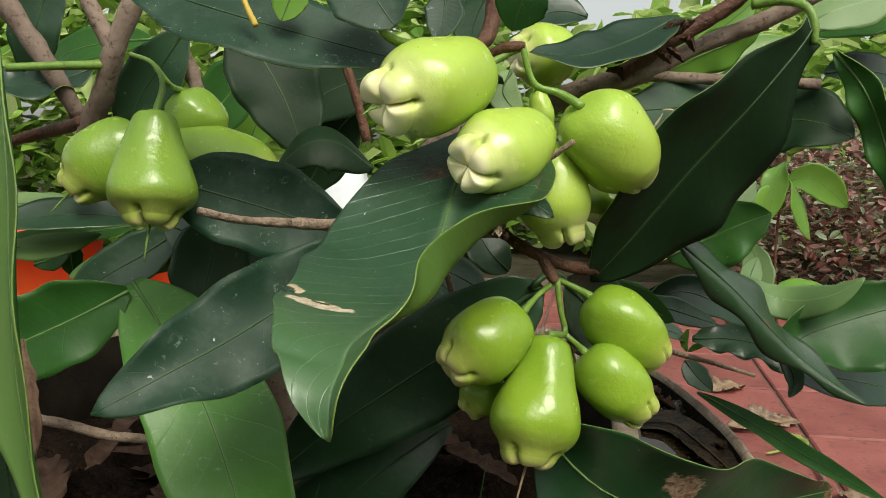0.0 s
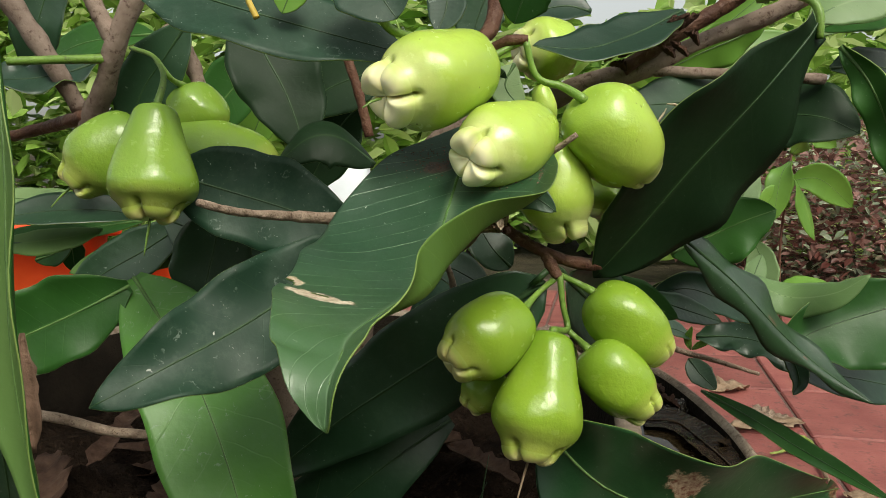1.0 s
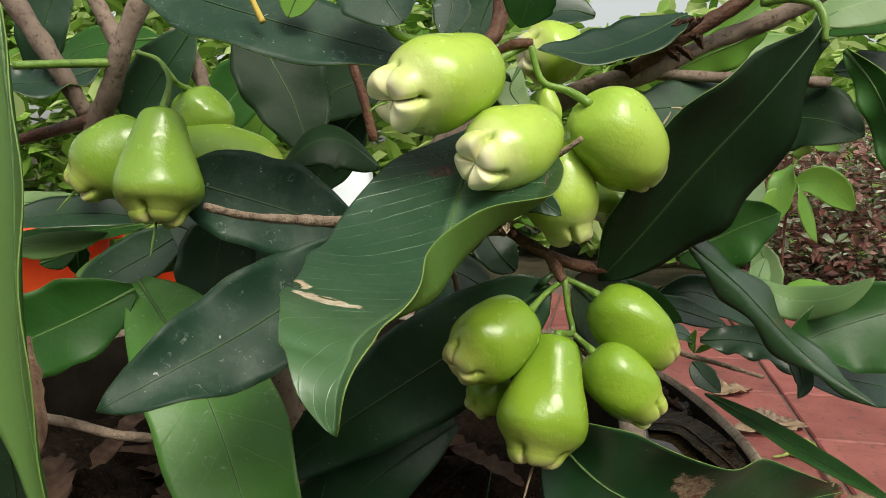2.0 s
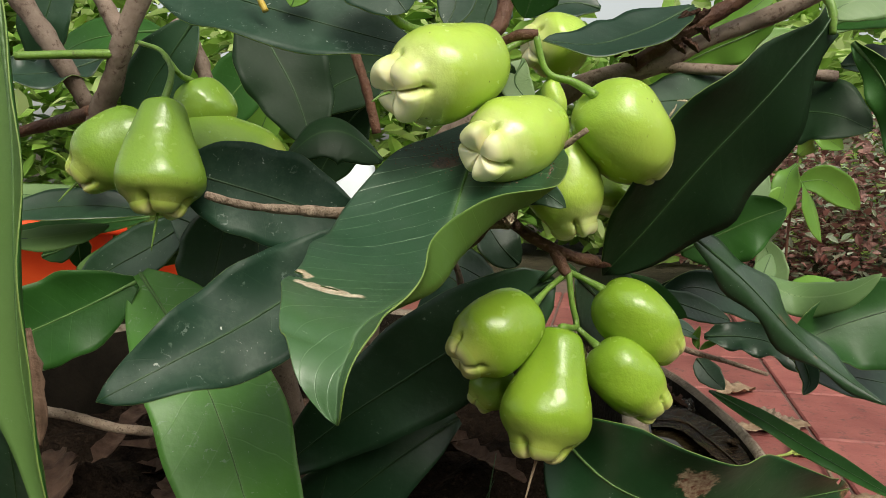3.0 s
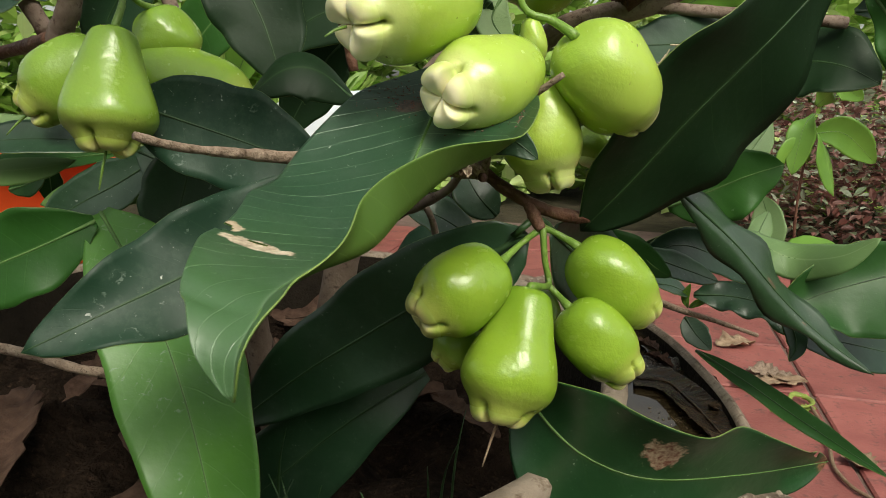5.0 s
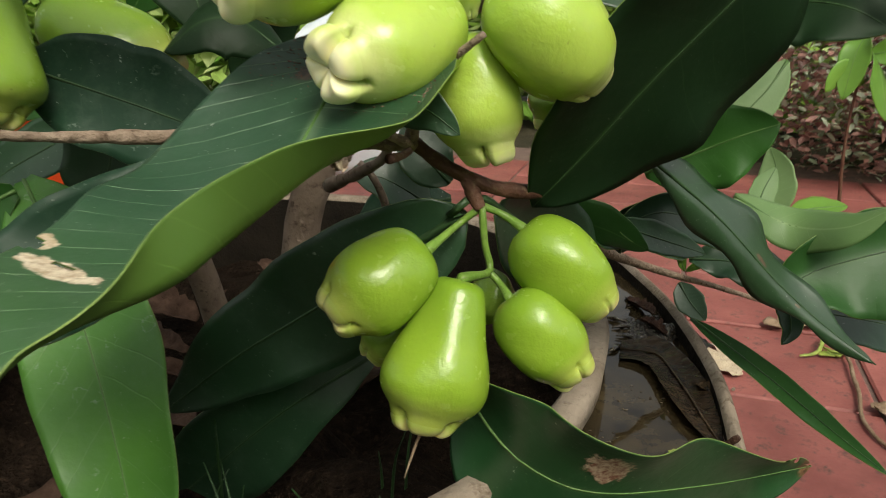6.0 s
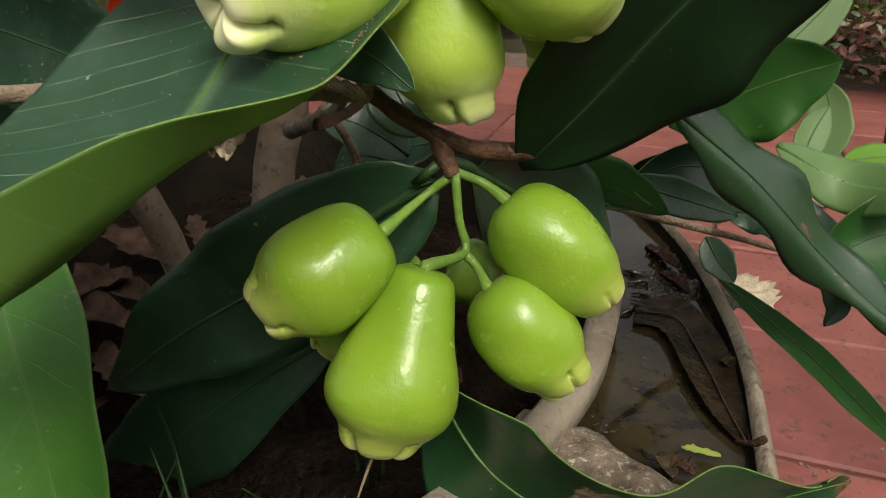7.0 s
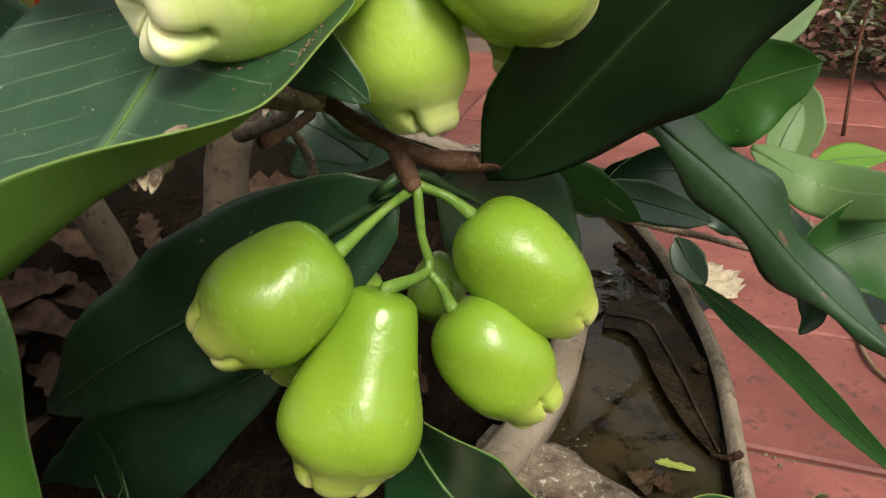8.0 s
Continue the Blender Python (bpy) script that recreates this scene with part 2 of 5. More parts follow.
MUD = mottled("wet_mud", (0.03, 0.02, 0.012), (0.10, 0.07, 0.045), 26, 0.22, 160, 0.9, 0.005, 0.35, (0.015, 0.01, 0.008))
WATER = mottled("muddy_water", (0.014, 0.010, 0.005), (0.056, 0.041, 0.021), 14, 0.03, 60, 0.12, 0.001, 0.32, (0.008, 0.006, 0.004))
EARTH = mottled("garden_earth", (0.026, 0.024, 0.015), (0.060, 0.050, 0.033), 8, 0.9, 60, 0.8, 0.01, 0.1)
TILE = mottled("red_paving", (0.18, 0.050, 0.044), (0.31, 0.102, 0.088), 11, 0.6, 220, 0.4, 0.002, 0.4, (0.11, 0.05, 0.042), detail=9)
JOINT = mottled("joint_mortar", (0.09, 0.06, 0.05), (0.17, 0.11, 0.09), 30, 0.9)
RED = mottled("red_plastic", (0.62, 0.05, 0.012), (0.72, 0.09, 0.02), 6, 0.4, 80, 0.1)
WHITE = mottled("white_plastic", (0.55, 0.62, 0.66), (0.72, 0.77, 0.8), 5, 0.5, 60, 0.2)


def fruit_material(name, neck, flank, tip):
    m, t, b = material(name, 0.25, 0.5)
    uv = t.nodes.new("ShaderNodeUVMap")
    xyz = t.nodes.new("ShaderNodeSeparateXYZ")
    t.links.new(uv.outputs[0], xyz.inputs[0])
    s = maths(t, "ADD", xyz.outputs[0], maths(t, "MULTIPLY", maths(t, "SUBTRACT", grain(t, 45, 3), 0.5), 0.16))
    col = ramp(t, s, ((0.0, neck), (0.45, flank), (0.76, flank), (0.93, tip)))
    streak = grain(t, 110, 5, 0.65)
    col = mixed(t, maths(t, "MULTIPLY", streak, 0.28), col, tuple(0.62 * v for v in flank))
    dots = node(t, "TexVoronoi", Scale=330.0)
    c = t.nodes.new("ShaderNodeTexCoord")
    t.links.new(c.outputs["Object"], dots.inputs["Vector"])
    pit = ramp(t, dots.outputs["Distance"], ((0.0, (1, 1, 1)), (0.2, (0, 0, 0))))
    col = mixed(t, maths(t, "MULTIPLY", pit, 0.10), col, tip)
    sp = ramp(t, grain(t, 190, 2, 0.5), ((0.74, (0, 0, 0)), (0.78, (1, 1, 1))))
    col = mixed(t, maths(t, "MULTIPLY", sp, 0.6), col, (0.06, 0.05, 0.015))
    t.links.new(col, b.inputs["Base Color"])
    t.links.new(maths(t, "ADD", 0.12, maths(t, "MULTIPLY", grain(t, 150, 4, 0.6), 0.24)), b.inputs["Roughness"])
    b.inputs["Subsurface Weight"].default_value = 0.2
    b.inputs["Subsurface Radius"].default_value = (0.4, 0.6, 0.15)
    b.inputs["Subsurface Scale"].default_value = 0.006
    bump(t, b, maths(t, "ADD", maths(t, "MULTIPLY", grain(t, 50, 2), 2.0), maths(t, "ADD", maths(t, "MULTIPLY", grain(t, 280, 3), 0.75), maths(t, "MULTIPLY", grain(t, 1100, 3), 0.10))), 0.32, 0.0012)
    return m


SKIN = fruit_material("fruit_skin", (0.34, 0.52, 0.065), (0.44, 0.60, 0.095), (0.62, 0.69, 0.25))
SKIN_SHADE = fruit_material("shaded_fruit_skin", (0.165, 0.295, 0.036), (0.21, 0.345, 0.043), (0.38, 0.45, 0.10))
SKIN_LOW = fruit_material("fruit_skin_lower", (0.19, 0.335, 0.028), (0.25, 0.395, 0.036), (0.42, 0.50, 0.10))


def sepal_material(name, outer, inner):
    """Fleshy sepal: skin green at its foot, paler towards its folded-in end."""
    m, t, b = material(name, 0.34, 0.45)
    uv = t.nodes.new("ShaderNodeUVMap")
    xyz = t.nodes.new("ShaderNodeSeparateXYZ")
    t.links.new(uv.outputs[0], xyz.inputs[0])
    u = maths(t, "ADD", xyz.outputs[0], maths(t, "MULTIPLY", maths(t, "SUBTRACT", grain(t, 120, 4), 0.5), 0.5))
    t.links.new(ramp(t, u, ((0.10, outer), (0.48, inner))), b.inputs["Base Color"])
    b.inputs["Subsurface Weight"].default_value = 0.25
    b.inputs["Subsurface Radius"].default_value = (0.6, 0.5, 0.2)
    b.inputs["Subsurface Scale"].default_value = 0.004
    bump(t, b, maths(t, "ADD", grain(t, 90, 3), maths(t, "MULTIPLY", grain(t, 500, 3), 0.3)), 0.25, 0.001)
    return m


SEPAL = sepal_material("sepal_flesh", (0.58, 0.66, 0.22), (0.84, 0.80, 0.50))
SEPAL_GREEN = sepal_material("sepal_green", (0.38, 0.47, 0.09), (0.66, 0.62, 0.27))


# ---- builders ----
def mesh_of(bm, name):
    bmesh.ops.recalc_face_normals(bm, faces=bm.faces)
    me = bpy.data.meshes.new(name)
    bm.to_mesh(me)
    bm.free()
    return me


def part(name, bm, mats, parent=None, label="", smooth=True):
    """Link a bmesh as one mesh object, under its parent."""
    me = mesh_of(bm, name)
    for m in mats if isinstance(mats, (list, tuple)) else [mats]:
        me.materials.append(m)
    if smooth:
        me.polygons.foreach_set("use_smooth", [True] * len(me.polygons))
    ob = new(name, me)
    ob.parent = parent
    return tagged(ob, label)


def spline(points, n):
    """n + 1 places at even steps along a smooth line through the points."""
    p = [Vector(q) for q in points]
    p = [2 * p[0] - p[1]] + p + [2 * p[-1] - p[-2]]
    fine = []
    for a, b, c, d in zip(p, p[1:], p[2:], p[3:]):
        for i in range(16):
            u = i / 16
            fine.append(0.5 * (2 * b + (c - a) * u + (2 * a - 5 * b + 4 * c - d) * u * u + (3 * b - a - 3 * c + d) * u ** 3))
    fine.append(p[-2])
    run = [0.0]
    for a, b in zip(fine, fine[1:]):
        run.append(run[-1] + (b - a).length)
    out, j = [], 0
    for i in range(n + 1):
        want = run[-1] * i / n
        while j < len(run) - 2 and run[j + 1] < want:
            j += 1
        u = (want - run[j]) / max(run[j + 1] - run[j], 1e-9)
        out.append(fine[j].lerp(fine[j + 1], u))
    return out


def tube(points, radii, sides=9, steps=14, rough=0.0, seed=0, flat=1.0):
    """A tapering round stem through the points, closed at both ends."""
    bm = bmesh.new()
    line = spline(points, steps)
    rnd = random.Random(seed)
    rings = []
    side = None
    for i, p in enumerate(line):
        tan = (line[min(i + 1, steps)] - line[max(i - 1, 0)]).normalized()
        if side is None:
            side = tan.orthogonal().normalized()
        side = (side - tan * side.dot(tan)).normalized()
        up = tan.cross(side)
        f = i / steps * (len(radii) - 1)
        k = min(int(f), len(radii) - 2)
        r = radii[k] + (radii[k + 1] - radii[k]) * (f - k)
        r *= 1 + rough * rnd.uniform(-1, 1)
        rings.append([bm.verts.new(p + (side * math.cos(a) + up * math.sin(a) * flat) * r * (1 + rough * 0.5 * rnd.uniform(-1, 1))) for a in (2 * math.pi * j / sides for j in range(sides))])
    for a, b in zip(rings, rings[1:]):
        for j in range(sides):
            bm.faces.new((a[j], a[(j + 1) % sides], b[(j + 1) % sides], b[j]))
    bm.faces.new(rings[0][::-1])
    bm.faces.new(rings[-1])
    return bm


def at_mix(v, s):
    """v itself, or between its two values at s."""
    if isinstance(v, (tuple, list)):
        return v[0] + (v[1] - v[0]) * s
    return v


def ease(x):
    x = min(1.0, max(0.0, x))
    return x * x * (3 - 2 * x)


def leaf_shape(s, full, tip):
    """Half width along a lance-shaped leaf, 0 at the base and 1 at the tip."""
    u = s ** full
    w = math.sin(math.pi * min(u, 1.0)) ** 0.72
    return max(w, 0.12 * (1 - s) + tip * (1 - max(0.0, (s - 0.97) / 0.03) ** 2 * 0.999))


def knots(table, s):
    """The values of a table's rows, each led by its place, between the two rows round s."""
    i = 0
    while i < len(table) - 2 and table[i + 1][0] < s:
        i += 1
    a, b = table[i], table[i + 1]
    u = min(1.0, max(0.0, (s - a[0]) / (b[0] - a[0])))
    before, after = table[max(i - 1, 0)], table[min(i + 2, len(table) - 1)]
    out = []
    for k in range(1, len(a)):
        m0 = (b[k] - before[k]) / (b[0] - before[0]) * (b[0] - a[0])
        m1 = (after[k] - a[k]) / (after[0] - a[0]) * (b[0] - a[0])
        out.append(a[k] * (1 + 2 * u) * (1 - u) ** 2 + m0 * u * (1 - u) ** 2 + b[k] * u * u * (3 - 2 * u) + m1 * u * u * (u - 1))
    return out


def leaf(mid, across, width, fold=(10, 10), wave=0.0, mats=None, label="", full=0.9, tip=0.03, seed=1, stalk=(), rib=0.0011, parent=None, waves=3.0, n=26, half=6, curve=1.0, holes=(), roll=None, lop=(1.0, 1.0), name="leaf"):
    """A leaf of the tree: blade with two faces and a pale margin, midrib and stalk. across: from the leaf's left to its right as its upper face is seen
    with the tip ahead; two vectors for a twist from base to tip. fold: degrees by which the left and the right half rise, each one value or base and tip."""
    mats = mats or (LEAF_DARK, LEAF_UNDER)
    bm = bmesh.new()
    uv = bm.loops.layers.uv.new("UVMap")
    line = spline(mid, n)
    rnd = random.Random(seed)
    ph = [rnd.uniform(0, 6.28) for _ in range(4)]
    twist = [Vector(v) for v in (across if isinstance(across[0], (tuple, list)) else (across, across))]
    top, low, where = [], [], {}
    for i, p in enumerate(line):
        s = i / n
        tan = (line[min(i + 1, n)] - line[max(i - 1, 0)]).normalized()
        side = twist[0].normalized().lerp(twist[1].normalized(), s)
        side = (side - tan * side.dot(tan)).normalized()
        up = side.cross(tan)
        w = width / 2 * leaf_shape(s, full, tip)
        w *= 1 + 0.03 * math.sin(s * 17 + ph[0]) + 0.02 * math.sin(s * 31 + ph[1])
        row = [None] * (2 * half + 1)
        for sgn in (-1, 1):
            f = at_mix(fold[0] if sgn < 0 else fold[1], s)
            x = z = a = 0.0
            if roll and sgn == roll[0]:
                flat, flap, turn_, lift = knots(roll[1], s)
                taper = ease(s / 0.12) * math.sqrt(max(0.0004, 1 - max(0.0, (s - 0.8) / 0.2) ** 2))
                flat, flap = flat * taper / w, flap * taper / w
            for j in range(half + 1):
                u = j / half
                if j:
                    um = u - 0.5 / half
                    a = radians(f) * (1 + curve * (2 * um - 1) * 0.8)
                    run = 1 / half
                    if roll and sgn == roll[0]:
                        k = half // 3
                        a = radians(lift) + (radians(turn_) * min(1.0, (j - k - 0.5) / (half - k) / 0.4) if j > k else 0.0)
                        run = flap / (half - k) if j > k else flat / k
                    x += math.cos(a) * run
                    z += math.sin(a) * run
                ripple = wave * u * u * math.sin(waves * 2 * math.pi * s + ph[2 if sgn < 0 else 3]) * math.sin(math.pi * s) ** 0.5
                wl = w * lop[0 if sgn < 0 else 1]
                q = p + side * (sgn * x * wl) + up * (z * wl + ripple)
                row[half + sgn * j] = (q, up * math.cos(a) - side * (sgn * math.sin(a)), s, 0.5 + sgn * u * 0.5)
        top.append([bm.verts.new(q) for q, *_ in row])
        low.append([bm.verts.new(q - u_ * 0.0005) for q, u_, *_ in row])
        for vs in (top[-1], low[-1]):
            for v, r in zip(vs, row):
                where[v] = (r[2], r[3])
    m = 2 * half

    def face(vs, k):
        s, v = sum(where[q][0] for q in vs) / 4, sum(where[q][1] for q in vs) / 4
        for hs, hv, rs, rv in holes:
            if ((s - hs) / rs) ** 2 + ((v - hv) / rv) ** 2 < 1 + 0.9 * noise.noise(Vector((s * 55, v * 22, seed))):
                return
        f = bm.faces.new(vs)
        f.material_index, f.smooth = k, True
        for l in f.loops:
            l[uv].uv = where[l.vert]
    for i in range(n):
        for j in range(m):
            face((top[i][j], top[i][j + 1], top[i + 1][j + 1], top[i + 1][j]), 0)
            face((low[i][j], low[i + 1][j], low[i + 1][j + 1], low[i][j + 1]), 1)
        face((top[i][0], top[i + 1][0], low[i + 1][0], low[i][0]), 2)
        face((top[i][m], low[i][m], low[i + 1][m], top[i + 1][m]), 2)
    for r, k in ((0, 1), (n, -1)):
        for j in range(m):
            face((top[r][j], low[r][j], low[r][j + 1], top[r][j + 1])[::k], 2)
    me = bpy.data.meshes.new(name)
    bm.to_mesh(me)
    bm.free()
    for mt in (*mats[:2], LEAF_EDGE, *mats[2:]):
        me.materials.append(mt)
    ob = new(name, me)
    ob.parent = TREE if parent is None else parent
    tagged(ob, label)
    part("midrib", tube([*stalk, *mid], [rib * 1.1] * (2 if stalk else 1) + [rib * 0.5, rib * 0.4, rib * 0.3, rib * 0.2], 6, 22), RIB_DARK if mats[0] in (LEAF_DARK, LEAF_SHADED, LEAF_GREY, LEAF_WAXY, LEAF_PLAIN, LEAF_BLOTCHED) else RIB, ob, "midrib a little paler than the blade")
    return ob


PEAR = ((0, 0.0), (0.010, 0.20), (0.03, 0.36), (0.07, 0.47), (0.20, 0.59), (0.38, 0.73), (0.56, 0.92), (0.70, 1.0), (0.80, 0.95), (0.88, 0.80), (0.95, 0.60), (1.0, 0.42))
BELL = ((0, 0.0), (0.015, 0.28), (0.05, 0.52), (0.12, 0.71), (0.26, 0.86), (0.43, 0.95), (0.58, 1.0), (0.70, 0.98), (0.81, 0.88), (0.89, 0.74), (0.95, 0.60), (1.0, 0.46))
CONE = ((0, 0.0), (0.008, 0.24), (0.03, 0.40), (0.07, 0.49), (0.18, 0.58), (0.34, 0.70), (0.52, 0.84), (0.68, 0.97), (0.78, 1.0), (0.86, 0.92), (0.92, 0.74), (0.96, 0.58), (1.0, 0.40))
ROUND = ((0, 0.0), (0.015, 0.30), (0.06, 0.58), (0.15, 0.80), (0.30, 0.96), (0.46, 1.0), (0.60, 0.98), (0.73, 0.90), (0.83, 0.77), (0.91, 0.61), (0.96, 0.49), (1.0, 0.38))


def profile(table, s):
    i = 0
    while i < len(table) - 2 and table[i + 1][0] < s:
        i += 1
    (a, ra), (b, rb) = table[i], table[i + 1]
    u = (s - a) / (b - a)
    m0 = (rb - table[i - 1][1]) / (b - table[i - 1][0]) * (b - a) if i else (rb - ra) * 1.6
    m1 = (table[i + 2][1] - ra) / (table[i + 2][0] - a) * (b - a) if i + 2 < len(table) else (rb - ra)
    return ra * (1 + 2 * u) * (1 - u) ** 2 + m0 * u * (1 - u) ** 2 + rb * u * u * (3 - 2 * u) + m1 * u * u * (u - 1)


def wax_fruit(stem, apex, width, table=PEAR, label="", group="", skin=None, sepal=None, lobes=1.0, style=0.0, spin=0.0, bend=0.0, seed=0, stalk=(), stalk_r=0.0016, wide=1.0):
    """A bell-shaped fruit between its stalk end and its tip: one skin that runs on into four thick sepals rolled in over the tip, a thin style and its stalk."""
    stem, apex = Vector(stem), Vector(apex)
    axis = apex - stem
    length = axis.length
    turn = axis.to_track_quat("Z", "Y").to_matrix().to_3x3() @ Matrix.Rotation(radians(spin), 3, "Z")
    thing = new("wax_fruit")
    thing.location = stem
    tagged(thing, label, "fruit", group)
    rnd = random.Random(seed)
    ph = [rnd.uniform(0, 6.28) for _ in range(3)]
    big = [lobes * (1.22 if k % 2 else 0.78) * rnd.uniform(0.88, 1.12) for k in range(4)]
    rows, ends, seg = 50, 22, 64
    r0 = width / 2
    cut = next(q for q in (x / 200 for x in range(120, 200)) if profile(table, q) < 0.56)
    foot = profile(table, cut)
    slope = max(0.5, (profile(table, cut - 0.01) - profile(table, cut + 0.01)) / 0.02 * r0 / length)
    dome = 0.95
    across, along = foot / math.cos(dome), foot * math.tan(dome) / math.cos(dome) / slope

    def skin_at(i, j):
        """Radius and height on the body, then on the dome of the tip, with the sepals' swellings, the furrows between them and the pits where these end."""
        th = 2 * math.pi * j / seg
        k = int(((th + math.pi / 4) / (math.pi / 2))) % 4
        off = (th - math.pi / 2 * k + math.pi) % (2 * math.pi) - math.pi
        furrow = max(0.0, 1 - math.cos(2 * off)) ** 5
        if i <= rows:
            s = cut * i / rows
            r, z = profile(table, s), s * length / r0
            w = (s - cut) * length / r0 / 0.55
            lean = 0.6 * ease((s - cut + 0.25) / 0.25)
            sway = 1 - 0.75 * ease((s - cut + 0.22) / 0.22)
            r *= 1 + sway * (0.026 * math.sin(3 * th + ph[0] + 4 * s) + 0.026 * math.sin(2 * th + ph[1] - 5 * s) + 0.013 * math.sin(5 * th + ph[2] + 9 * s))
        else:
            w = (i - rows) / ends
            phi = dome + w * (math.pi / 2 - dome) * 0.98
            r, z = across * math.cos(phi), cut * length / r0 + along * (math.sin(phi) - math.sin(dome))
            lean = 0.6 + 0.97 * w
        swell = ease((w + 0.32) / 0.75) * (1 - 1.2 * ease((w - 0.45) / 0.6))
        push = 0.20 * big[k] * swell * (1 - furrow) * (1 + 0.12 * math.sin(3 * off + k + seed))
        push -= furrow * lobes * (0.07 * ease((w + 0.25) / 0.3) + 0.17 * math.exp(-((w + 0.10) / 0.13) ** 2))
        return max(0.015, r + push * math.cos(lean)) * r0, (z + push * math.sin(lean)) * r0, th
    total = rows + ends
    local = [[skin_at(i, j) for j in range(seg)] for i in range(1, total + 1)]
    stretch = length / max(z for line in local for r, z, th in line)
    grid = [[turn @ Vector((r * math.cos(th) * wide + bend * width * math.sin(math.pi * min(1.0, z * stretch / length)), r * math.sin(th), z * stretch)) for r, z, th in line] for line in local]
    grid.insert(0, [turn @ Vector((0, 0, 0.012 * length))] * seg)
    normal = []
    for i in range(total + 1):
        line = []
        for j in range(seg):
            a, b = grid[min(i + 1, total)][j] - grid[max(i - 1, 0)][j], grid[i][(j + 1) % seg] - grid[i][j - 1]
            n = b.cross(a)
            line.append(n.normalized() if n.length > 1e-12 else -axis.normalized())
        normal.append(line)

    def sheet(name, cells, mats, words=""):
        where, vs, ns, uvs, fs = {}, [], [], [], []
        for i, j in cells:
            f = []
            for p, q in ((i, j), (i, (j + 1) % seg), (i + 1, (j + 1) % seg), (i + 1, j)):
                if (p, q) not in where:
                    where[p, q] = len(vs)
                    vs.append(tuple(grid[p][q]))
                    ns.append(tuple(normal[p][q]))
                    uvs.append((min(1.0, cut * p / rows) if p <= rows else 0.90, 0.5) if name == "body" else ((p - rows) / ends, 0.5))
                f.append(where[p, q])
            fs.append(tuple(f))
        me = bpy.data.meshes.new(name)
        me.from_pydata(vs, [], fs)
        layer = me.uv_layers.new(name="UVMap")
        for l in me.loops:
            layer.data[l.index].uv = uvs[l.vertex_index]
        me.polygons.foreach_set("use_smooth", [True] * len(me.polygons))
        me.normals_split_custom_set_from_vertices(ns)
        me.materials.append(mats)
        ob = new(name, me)
        ob.parent = thing
        return tagged(ob, words)
    sheet("body", [(i, j) for i in range(rows) for j in range(seg)], skin or SKIN)
    for k in range(4):
        mine = [j % seg for j in range(seg // 4 * k - seg // 8, seg // 4 * k + seg // 8)]
        sheet("sepal", [(i, j) for i in range(rows, total) for j in mine], sepal or SEPAL, "pale fleshy sepal rolled in over the tip")
    if style:
        a = turn @ Vector((0, 0, length * cut))
        d = turn @ Vector((0, 0, 1))
        e = a + d * (style + length * (1 - cut)) + Vector((-0.25, -0.05, -0.35)) * style * 0.7
        part("style", tube([a, a.lerp(e, 0.5) + Vector((0, 0, 0.0006)), e], [0.0007, 0.0006, 0.0003], 5, 6), STALK if style < 0.013 else DRY, thing, "thin dried thread at the tip")
    if stalk:
        pts = [Vector(q) - stem for q in stalk]
        part("stalk", tube([*pts, Vector((0, 0, 0)), axis * 0.03], [stalk_r, stalk_r * 0.9, stalk_r * 1.1, stalk_r * 1.5], 9, 14, 0.04, seed), STALK, thing, "green fruit stalk")
    return thing


def branch(name, points, radii, mat=None, label="", rough=0.07, seed=0, steps=20, sides=12):
    return part(name, tube(points, radii, sides, steps, rough, seed), mat or BARK, TREE, label)


def scrap(name, a, b_, width, mat, parent=None, label="", seed=0, curl=0.35, n=14, m=4, face=(0, -0.3, 1)):
    """A thin ragged shred or withered leaf between two ends, bent and uneven."""
    rnd = random.Random(seed)
    a, b_ = Vector(a), Vector(b_)
    tan = (b_ - a).normalized()
    side = tan.cross(Vector(face)).normalized()
    up = side.cross(tan)
    bm = bmesh.new()
    long = (b_ - a).length
    ph = rnd.uniform(0, 6)
    top, low = [], []
    for i in range(n + 1):
        s = i / n
        w = width * (math.sin(math.pi * min(0.98, max(0.03, s))) ** 0.5) * (1 + 0.35 * rnd.uniform(-1, 1))
        rt, rl = [], []
        for j in range(m + 1):
            v = 2 * j / m - 1
            q = a + (b_ - a) * s + side * (v * w) + up * (curl * w * v * v + 0.06 * long * math.sin(3.0 * s + ph) * curl + 0.15 * w * rnd.uniform(-1, 1))
            rt.append(bm.verts.new(q))
            rl.append(bm.verts.new(q - up * 0.0004))
        top.append(rt)
        low.append(rl)
    for i in range(n):
        for j in range(m):
            bm.faces.new((top[i][j], top[i][j + 1], top[i + 1][j + 1], top[i + 1][j]))
            bm.faces.new((low[i][j], low[i + 1][j], low[i + 1][j + 1], low[i][j + 1]))
        bm.faces.new((top[i][0], top[i + 1][0], low[i + 1][0], low[i][0]))
        bm.faces.new((top[i][m], low[i][m], low[i + 1][m], top[i + 1][m]))
    for j in range(m):
        bm.faces.new((top[0][j], low[0][j], low[0][j + 1], top[0][j + 1]))
        bm.faces.new((top[n][j], top[n][j + 1], low[n][j + 1], low[n][j]))
    return part(name, bm, mat, parent, label)


# ---- ground ----
ground = bmesh.new()
bmesh.ops.create_grid(ground, x_segments=2, y_segments=2, size=400, matrix=Matrix.Translation((0, 0, GROUND - 0.03)))
tagged(part("ground", ground, EARTH, smooth=False), "brown garden earth round the paving", "ground", kind="structure")

# ---- the tree ----
TREE = new("fruit_tree")
TREE.location = (0, 0, 0)
tagged(TREE, "potted fruit tree with long glossy dark green leaves", "tree")

